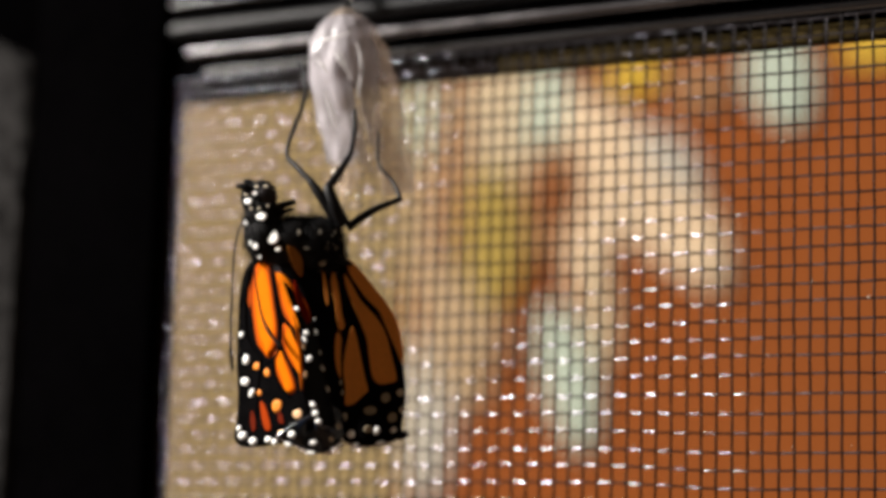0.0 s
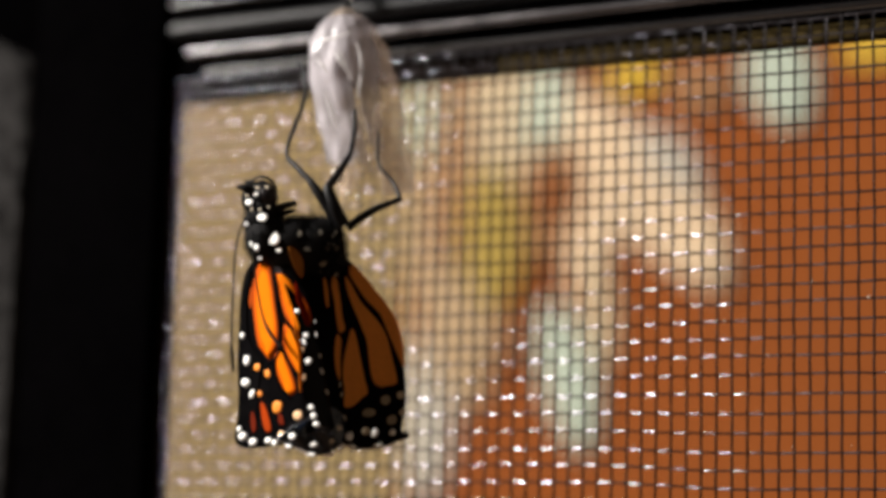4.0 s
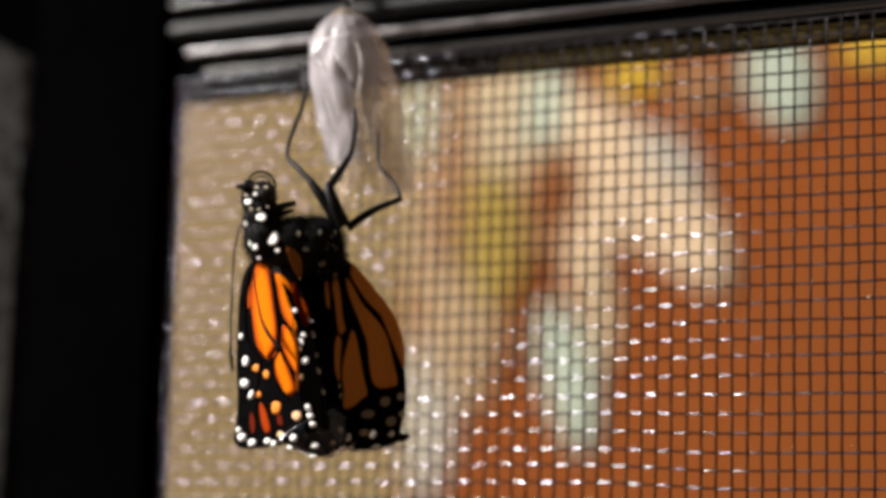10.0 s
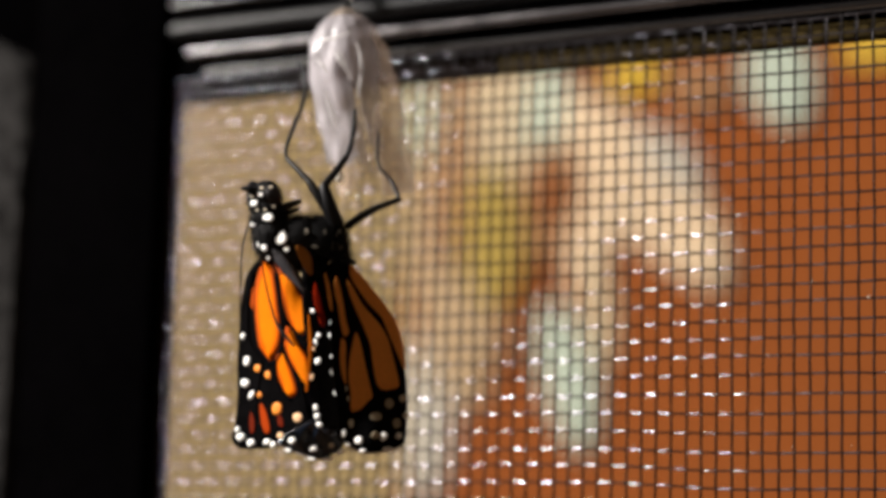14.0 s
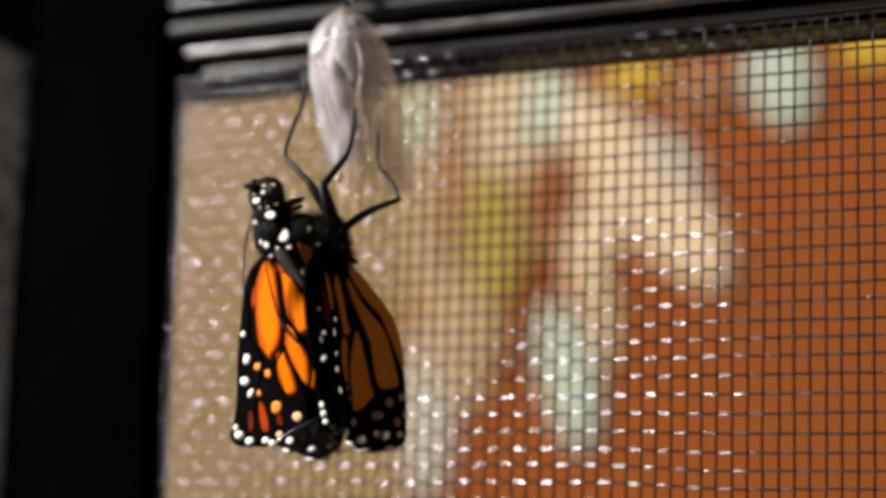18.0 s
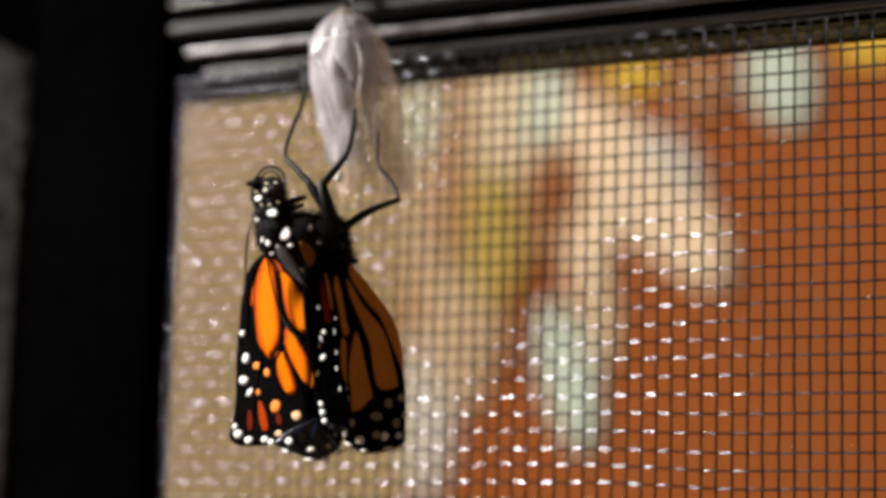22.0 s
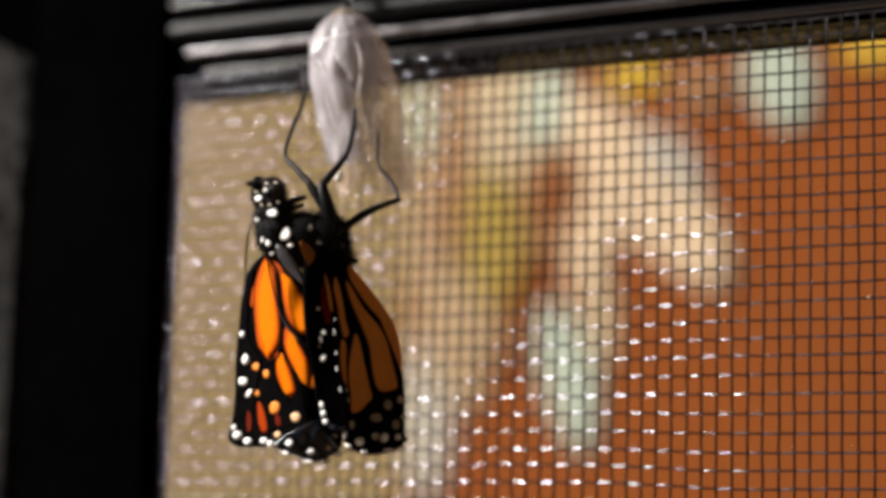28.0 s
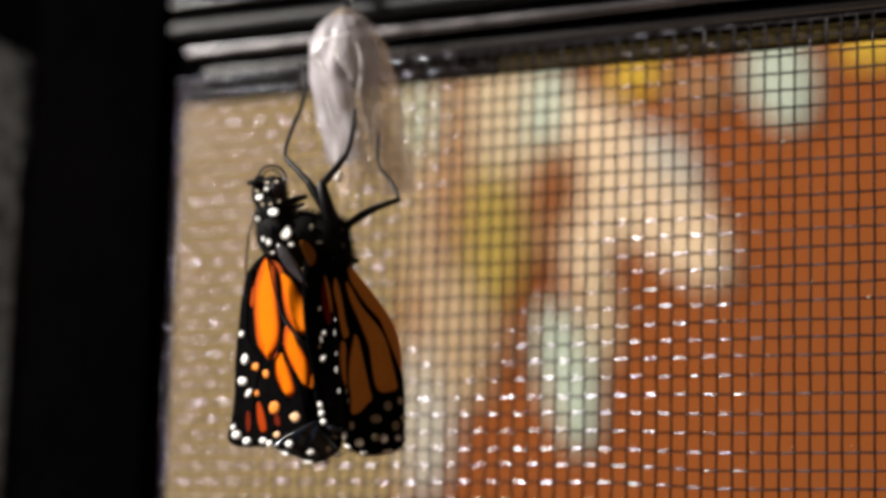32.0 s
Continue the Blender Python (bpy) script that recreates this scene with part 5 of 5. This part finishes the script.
    walk(MOVING["far"], [(t, swing((11.4, -0.8, -20), *m)) for t, m in [
        (0, (-12.87, -0.6, 0.22, 1)), (0.5, (-13.2, -0.61, 0.23, 0.99)), (1, (-14.36, -0.6, 0.26, 0.91)), (1.5, (-12.51, -0.6, 0.24, 0.88)),
        (2, (-13.15, -0.61, 0.26, 0.82)), (2.5, (-13, -0.66, 0.27, 0.87)), (3, (-14.41, -0.65, 0.3, 0.81)), (3.5, (-15.81, -0.63, 0.33, 0.75)),
        (5.5, (-17.91, -0.59, 0.4, 0.45)), (6, (-15.29, -0.65, 0.35, 0.56)), (6.5, (-17.75, -0.51, 0.4, 0.49)), (7, (-16.79, -0.53, 0.39, 0.47)),
        (7.5, (-16.09, -0.55, 0.39, 0.47)), (8, (-17.22, -0.6, 0.41, 0.58)), (8.5, (-22.05, -0.64, 0.47, 0.46)), (9, (-22.14, -0.53, 0.48, 0.33)),
        (9.5, (-21.5, -0.5, 0.47, 0.47)), (10, (-21.12, -0.51, 0.48, 0.45)), (10.5, (-20.62, -0.5, 0.47, 0.47)), (11, (-20.31, -0.54, 0.47, 0.47)),
        (11.5, (-19.68, -0.49, 0.47, 0.45)), (12, (-18.08, -0.5, 0.45, 0.39)), (12.5, (-12.68, -0.53, 0.46, 0.28)), (13, (-7.96, -0.5, 0.44, 0.32)),
        (13.5, (-4.98, -0.53, 0.39, 0.3)), (14, (-5.26, -0.48, 0.42, 0.21)), (14.5, (-2.87, -0.43, 0.39, 0.26)), (16.5, (-1.07, -0.39, 0.29, 0.35)),
        (17, (-1.06, -0.41, 0.28, 0.35)), (17.5, (-0.5, -0.39, 0.26, 0.36)), (18, (0.17, -0.33, 0.2, 0.36)), (18.5, (1.26, -0.47, 0.2, 0.46)),
        (19, (-0.05, -0.46, 0.2, 0.46)), (19.5, (-3.45, -0.33, 0.34, 0.23)), (20, (-2.71, -0.22, 0.28, 0.14)), (20.5, (-2.2, -0.25, 0.26, 0.25)),
        (21, (-0.92, -0.19, 0.18, 0.15)), (21.5, (-0.17, -0.07, 0.13, 0.17)), (22, (-1.01, -0.08, 0.16, 0.23)), (22.5, (0.66, -0.13, 0.1, 0.16)),
        (23, (-0.04, -0.03, 0.1, 0.17)), (23.5, (0.68, -0.05, 0.08, 0.17)), (24, (0.4, -0.01, 0.08, 0.19)), (24.5, (-0.24, 0.02, 0.09, 0.07)),
        (25, (-3.44, -0.08, 0.25, 0.05)), (25.5, (-1.9, -0.08, 0.18, 0.05)), (27.5, (-2.1, 0.01, 0.15, -0.05)), (28, (-0.15, 0.02, 0.05, 0.01)),
        (28.5, (1.06, -0.01, 0.03, 0.04)), (29, (1.02, -0.03, 0.03, 0.15)), (29.5, (0.95, 0, 0.02, 0.05)), (30, (-0.69, 0.02, 0.07, -0.06)),
        (30.5, (0.18, -0.03, 0.03, -0.11)), (31, (-0.62, 0.04, 0.06, -0.17)), (31.5, (0.18, 0.08, 0.01, -0.13)), (32, (-0.35, 0.01, 0.05, -0.13)), ]])
    walk(MOVING["low"], [(t, swing((0, -2, -30), *m)) for t, m in [
        (0, (0, 0, 0.32, 1.21)), (0.5, (0, 0, 0.38, 1.18)), (1, (0, 0, 0.32, 1.18)), (1.5, (0, 0, 0.44, 1.12)), (2, (0, 0, 0.38, 1.09)),
        (2.5, (0, 0, 0.44, 1.07)), (3, (0, 0, 0.41, 0.98)), (3.5, (0, 0, 0.41, 0.95)), (5.5, (0, 0, 0.5, 0.86)), (6, (0, 0, 0.56, 0.83)),
        (6.5, (0, 0, 0.32, 0.86)), (7, (0, 0, 0.53, 0.83)), (7.5, (0, 0, 0.56, 0.83)), (8, (0, 0, 0.56, 0.83)), (8.5, (0, 0, 0.79, 0.74)),
        (9, (0, 0, 0.79, 0.71)), (9.5, (0, 0, 0.71, 0.77)), (10, (0, 0, 0.56, 0.74)), (10.5, (0, 0, 0.56, 0.74)), (11, (0, 0, 0.44, 0.71)),
        (11.5, (0, 0, 0.32, 0.66)), (12, (0, 0, 0.32, 0.6)), (12.5, (0, 0, 0.38, 0.57)), (13, (0, 0, 0.41, 0.48)), (13.5, (0, 0, 0.29, 0.42)),
        (14, (0, 0, 0.35, 0.36)), (14.5, (0, 0, 0.18, 0.36)), (16.5, (0, 0, 0.15, 0.36)), (17, (0, 0, 0.09, 0.36)), (17.5, (0, 0, 0.15, 0.33)),
        (18, (0, 0, 0.09, 0.33)), (18.5, (0, 0, 0.32, 0.36)), (19, (0, 0, 0.09, 0.33)), (19.5, (0, 0, -0.03, 0.3)), (20, (0, 0, -0.06, 0.25)),
        (20.5, (0, 0, -0.03, 0.27)), (21, (0, 0, -0.15, 0.19)), (21.5, (0, 0, -0.03, 0.25)), (22, (0, 0, -0.03, 0.27)), (22.5, (0, 0, 0.15, 0.22)),
        (23, (0, 0, 0.03, 0.25)), (23.5, (0, 0, 0.09, 0.25)), (24, (0, 0, 0.09, 0.25)), (24.5, (0, 0, -0.03, 0.16)), (25, (0, 0, -0.03, 0.19)),
        (25.5, (0, 0, 0.03, 0.13)), (27.5, (0, 0, -0.03, 0.01)), (28, (0, 0, -0.03, 0.01)), (28.5, (0, 0, 0.06, -0.02)), (29, (0, 0, -0.03, 0.01)),
        (29.5, (0, 0, -0.03, -0.02)), (30, (0, 0, -0.03, -0.11)), (30.5, (0, 0, 0, -0.11)), (31, (0, 0, -0.03, -0.11)), (31.5, (0, 0, -0.03, -0.11)),
        (32, (0, 0, -0.03, -0.11)), ]])
    walk(MOVING["tongue"], [(t, swing((-0.8, 0, -3.2), *m)) for t, m in [
        (0, (0, 2.02, -1.64, -0.71)), (1, (0, 2.66, -1.6, -0.39)), (2, (0, 1.93, -1.4, 0.05)), (3, (0, 2.18, -1.53, -0.15)),
        (3.5, (0, 2.18, -1.5, -0.39)), (5.5, (0, 2.01, -1.64, 1.86)), (6, (0, 2.99, -1.48, -0.31)), (7, (0, 2.73, -1.47, -0.14)),
        (8, (0, 2.61, -1.65, -0.43)), (8.5, (0, 2.81, -2.07, -1.17)), (9, (0, 1.93, -1.87, 0.8)), (10, (0, 2.78, -1.71, 0.6)),
        (11, (0, 2.97, -1.64, 0.18)), (11.5, (0, 2, -1.52, 0.39)), (12, (0, 2.35, -1.4, 1.44)), (12.5, (0, 0.84, -0.95, 0.89)),
        (13, (0, 1.58, -0.79, -0.31)), (14, (0, -1.09, -0.48, -0.37)), (14.5, (0, -1.72, -0.23, -0.11)), (16.5, (0, -1.5, -0.06, 0.73)),
        (17, (0, -0.85, -0.13, 1.29)), (18, (0, -1.11, -0.12, 0.2)), (19, (0, -0.44, -0.26, 0.73)), (19.5, (0, -0.41, -0.32, 1.05)),
        (20, (0, 0.35, -0.27, 1.77)), (20.5, (0, -0.17, -0.27, 0.58)), (21, (0, -0.19, -0.18, 1.73)), (22, (0, -0.02, 0.04, 1.57)),
        (23, (0, 0.18, 0.15, 1.88)), (24, (0, 0.06, 0.08, 1.26)), (25, (0, -0.85, -0.19, 0.3)), (25.5, (0, 0.01, -0.09, 0.78)),
        (27.5, (0, -0.44, -0.11, 0.9)), (28, (0, -0.02, 0.04, -0.01)), (29, (0, -0.05, 0.1, 1.61)), (30.5, (0, 0.18, 0.15, 1.41)),
        (32, (0, 0.18, 0.15, 1.73)), ]])
    walk(MOVING["outer"], [(t, swing((-10.3, 0, 0.8), *m)) for t, m in [
        (0, (0, 0, 0, 0)), (1, (0, 0, 0.09, 0)), (2, (0, 0, 0.24, -0.03)), (3, (0, 0, 0.12, -0.12)), (3.5, (0, 0, 0.15, -0.12)),
        (5.5, (0, 0, 0, -0.27)), (6, (0, 0, 0.24, -0.21)), (7, (0, 0, 0.24, -0.15)), (8, (0, 0, 0.03, -0.12)), (8.5, (0, 0, -0.36, -0.39)),
        (9, (0, 0, -0.24, -0.39)), (10, (0, 0, 0, -0.12)), (11, (0, 0, 0.09, -0.06)), (12, (0, 0, 0.27, -0.03)), (12.5, (0, -0.83, 0.6, -0.09)),
        (13, (0, -1.11, 0.82, -0.03)), (14, (0, -1.37, 0.93, -0.15)), (14.5, (0, -1.5, 1.15, -0.12)), (16.5, (0, -1.5, 1.33, 0.12)),
        (17, (0, -1.5, 1.3, 0.12)), (18, (0, -1.5, 1.3, 0.18)), (19, (0, -1.5, 1.21, 0.24)), (20, (0, -1.5, 1.27, 0.24)), (21, (0, -1.5, 1.3, 0.33)),
        (22, (0, -1.5, 1.54, 0.48)), (23, (0, -1.5, 1.66, 0.51)), (24, (0, -1.5, 1.57, 0.6)), (25, (0, -1.5, 1.24, 0.48)),
        (25.5, (0, -1.5, 1.42, 0.48)), (27.5, (0, -1.5, 1.36, 0.48)), (28, (0, -1.5, 1.54, 0.48)), (29, (0, -1.5, 1.6, 0.6)),
        (30, (0, -1.5, 1.63, 0.6)), (31, (0, -1.5, 1.69, 0.54)), (32, (0, -1.5, 1.66, 0.6)), ]])
    walk(MOVING["inner"], [(t, swing((-9.8, -3, -0.8), *m)) for t, m in [
        (0, (0, 0, 0, 0)), (1, (0, 0, 0.09, 0)), (2, (0, 0, 0.24, -0.03)), (3, (0, 0, 0.12, -0.12)), (3.5, (0, 0, 0.15, -0.12)),
        (5.5, (0, 0, 0, -0.27)), (6, (0, 0, 0.24, -0.21)), (7, (0, 0, 0.24, -0.15)), (8, (0, 0, 0.03, -0.12)), (8.5, (0, 0.9, -0.36, -0.39)),
        (9, (0, 1.8, -0.24, -0.39)), (10, (0, 0.8, 0, -0.12)), (11, (0, 0.15, 0.09, -0.06)), (12, (0, -0.5, 0.27, -0.03)),
        (12.5, (0, -2, 0.6, -0.09)), (13, (0, -2.4, 0.82, -0.03)), (14, (0, -3.2, 0.93, -0.15)), (14.5, (0, -3.36, 1.15, -0.12)),
        (16.5, (0, -4, 1.33, 0.12)), (17, (0, -4, 1.3, 0.12)), (18, (0, -4, 1.3, 0.18)), (19, (0, -4, 1.21, 0.24)), (20, (0, -4, 1.27, 0.24)),
        (21, (0, -4, 1.3, 0.33)), (22, (0, -4, 1.54, 0.48)), (23, (0, -4, 1.66, 0.51)), (24, (0, -4, 1.57, 0.6)), (25, (0, -4, 1.24, 0.48)),
        (25.5, (0, -4, 1.42, 0.48)), (27.5, (0, -4, 1.36, 0.48)), (28, (0, -4, 1.54, 0.48)), (29, (0, -4, 1.6, 0.6)), (30, (0, -4, 1.63, 0.6)),
        (31, (0, -4, 1.69, 0.54)), (32, (0, -4, 1.66, 0.6)), ]])
    walk(MOVING["leg_b"], [(t, swing((4.6, 10.5, 15.6), *m)) for t, m in [
        (0, (0, -4.35, 0, 0)), (1, (0, -4.19, 0, 0)), (2, (0, -3.69, 0, 0)), (3, (0, -4.03, 0, 0)), (3.5, (0, -3.95, 0, 0)), (5.5, (0, -4.35, 0, 0)),
        (6, (0, -3.86, 0, 0)), (7, (0, -3.86, 0, 0)), (8, (0, -4.35, 0, 0)), (8.5, (0, -5.5, 0, 0)), (9, (0, -5, 0, 0)), (10, (0, -4.51, 0, 0)),
        (11, (0, -4.35, 0, 0)), (12, (0, -3.69, 0, 0)), (12.5, (0, -2.54, 0, 0)), (13, (0, -2.06, 0, 0)), (14, (0, -1.4, 0, 0)),
        (14.5, (0, -0.74, 0, 0)), (16.5, (0, -0.25, 0, 0)), (17, (0, -0.41, 0, 0)), (18, (0, -0.41, 0, 0)), (19, (0, -0.74, 0, 0)),
        (20, (0, -0.74, 0, 0)), (21, (0, -0.49, 0, 0)), (22, (0, 0.08, 0, 0)), (23, (0, 0.41, 0, 0)), (24, (0, 0.25, 0, 0)), (25, (0, -0.57, 0, 0)),
        (25.5, (0, -0.25, 0, 0)), (27.5, (0, -0.33, 0, 0)), (28, (0, 0.08, 0, 0)), (29, (0, 0.25, 0, 0)), (30, (0, 0.25, 0, 0)),
        (31, (0, 0.58, 0, 0)), (32, (0, 0.41, 0, 0)), ]])
    walk(MOVING["leg_a"], [(t, swing((-3.4, 13, 22.3), *m)) for t, m in [
        (0, (0, -1.16, 0, 0)), (1, (0, -1.12, 0, 0)), (2, (0, -0.99, 0, 0)), (3, (0, -1.07, 0, 0)), (3.5, (0, -1.05, 0, 0)), (5.5, (0, -1.16, 0, 0)),
        (6, (0, -1.03, 0, 0)), (7, (0, -1.03, 0, 0)), (8, (0, -1.16, 0, 0)), (8.5, (0, -1.47, 0, 0)), (9, (0, -1.33, 0, 0)), (10, (0, -1.2, 0, 0)),
        (11, (0, -1.16, 0, 0)), (12, (0, -0.99, 0, 0)), (12.5, (0, -0.68, 0, 0)), (13, (0, -0.55, 0, 0)), (14, (0, -0.37, 0, 0)),
        (14.5, (0, -0.2, 0, 0)), (16.5, (0, -0.07, 0, 0)), (17, (0, -0.11, 0, 0)), (18, (0, -0.11, 0, 0)), (19, (0, -0.2, 0, 0)),
        (20, (0, -0.2, 0, 0)), (21, (0, -0.13, 0, 0)), (22, (0, 0.02, 0, 0)), (23, (0, 0.11, 0, 0)), (24, (0, 0.07, 0, 0)), (25, (0, -0.15, 0, 0)),
        (25.5, (0, -0.07, 0, 0)), (27.5, (0, -0.09, 0, 0)), (28, (0, 0.02, 0, 0)), (29, (0, 0.07, 0, 0)), (30, (0, 0.07, 0, 0)),
        (31, (0, 0.15, 0, 0)), (32, (0, 0.11, 0, 0)), ]])
    walk(MOVING["leg_c"], [(t, swing((7.9, 11.5, 12.5), *m)) for t, m in [
        (0, (0, -1.45, 0, 0)), (1, (0, -1.4, 0, 0)), (2, (0, -1.23, 0, 0)), (3, (0, -1.34, 0, 0)), (3.5, (0, -1.32, 0, 0)), (5.5, (0, -1.45, 0, 0)),
        (6, (0, -1.29, 0, 0)), (7, (0, -1.29, 0, 0)), (8, (0, -1.45, 0, 0)), (8.5, (0, -1.83, 0, 0)), (9, (0, -1.67, 0, 0)), (10, (0, -1.5, 0, 0)),
        (11, (0, -1.45, 0, 0)), (12, (0, -1.23, 0, 0)), (12.5, (0, -0.85, 0, 0)), (13, (0, -0.69, 0, 0)), (14, (0, -0.47, 0, 0)),
        (14.5, (0, -0.25, 0, 0)), (16.5, (0, -0.08, 0, 0)), (17, (0, -0.14, 0, 0)), (18, (0, -0.14, 0, 0)), (19, (0, -0.25, 0, 0)),
        (20, (0, -0.25, 0, 0)), (21, (0, -0.16, 0, 0)), (22, (0, 0.03, 0, 0)), (23, (0, 0.14, 0, 0)), (24, (0, 0.08, 0, 0)), (25, (0, -0.19, 0, 0)),
        (25.5, (0, -0.08, 0, 0)), (27.5, (0, -0.11, 0, 0)), (28, (0, 0.03, 0, 0)), (29, (0, 0.08, 0, 0)), (30, (0, 0.08, 0, 0)),
        (31, (0, 0.19, 0, 0)), (32, (0, 0.14, 0, 0)), ]])
    walk(MOVING["tip"], [(t, swing((11, 3.3, -31), *m)) for t, m in [
        (0, (0, 0, 0.1, 0.6)), (6, (0, 0, 0.2, 0.4)), (9, (0, 0, 0.25, 0.3)), (12, (0, 0, 0.25, 0.2)), (13, (0, 0, -0.9, 0)), (18, (0, 0, -0.6, 0)),
        (19, (0, 0, 0.6, 0.6)), (20.5, (0, 0, 0.1, 0)), (22, (0, 0, -0.3, 0)), (28, (0, 0, 0, 0)), (32, (0, 0, -0.3, 0)), ]])


motions()
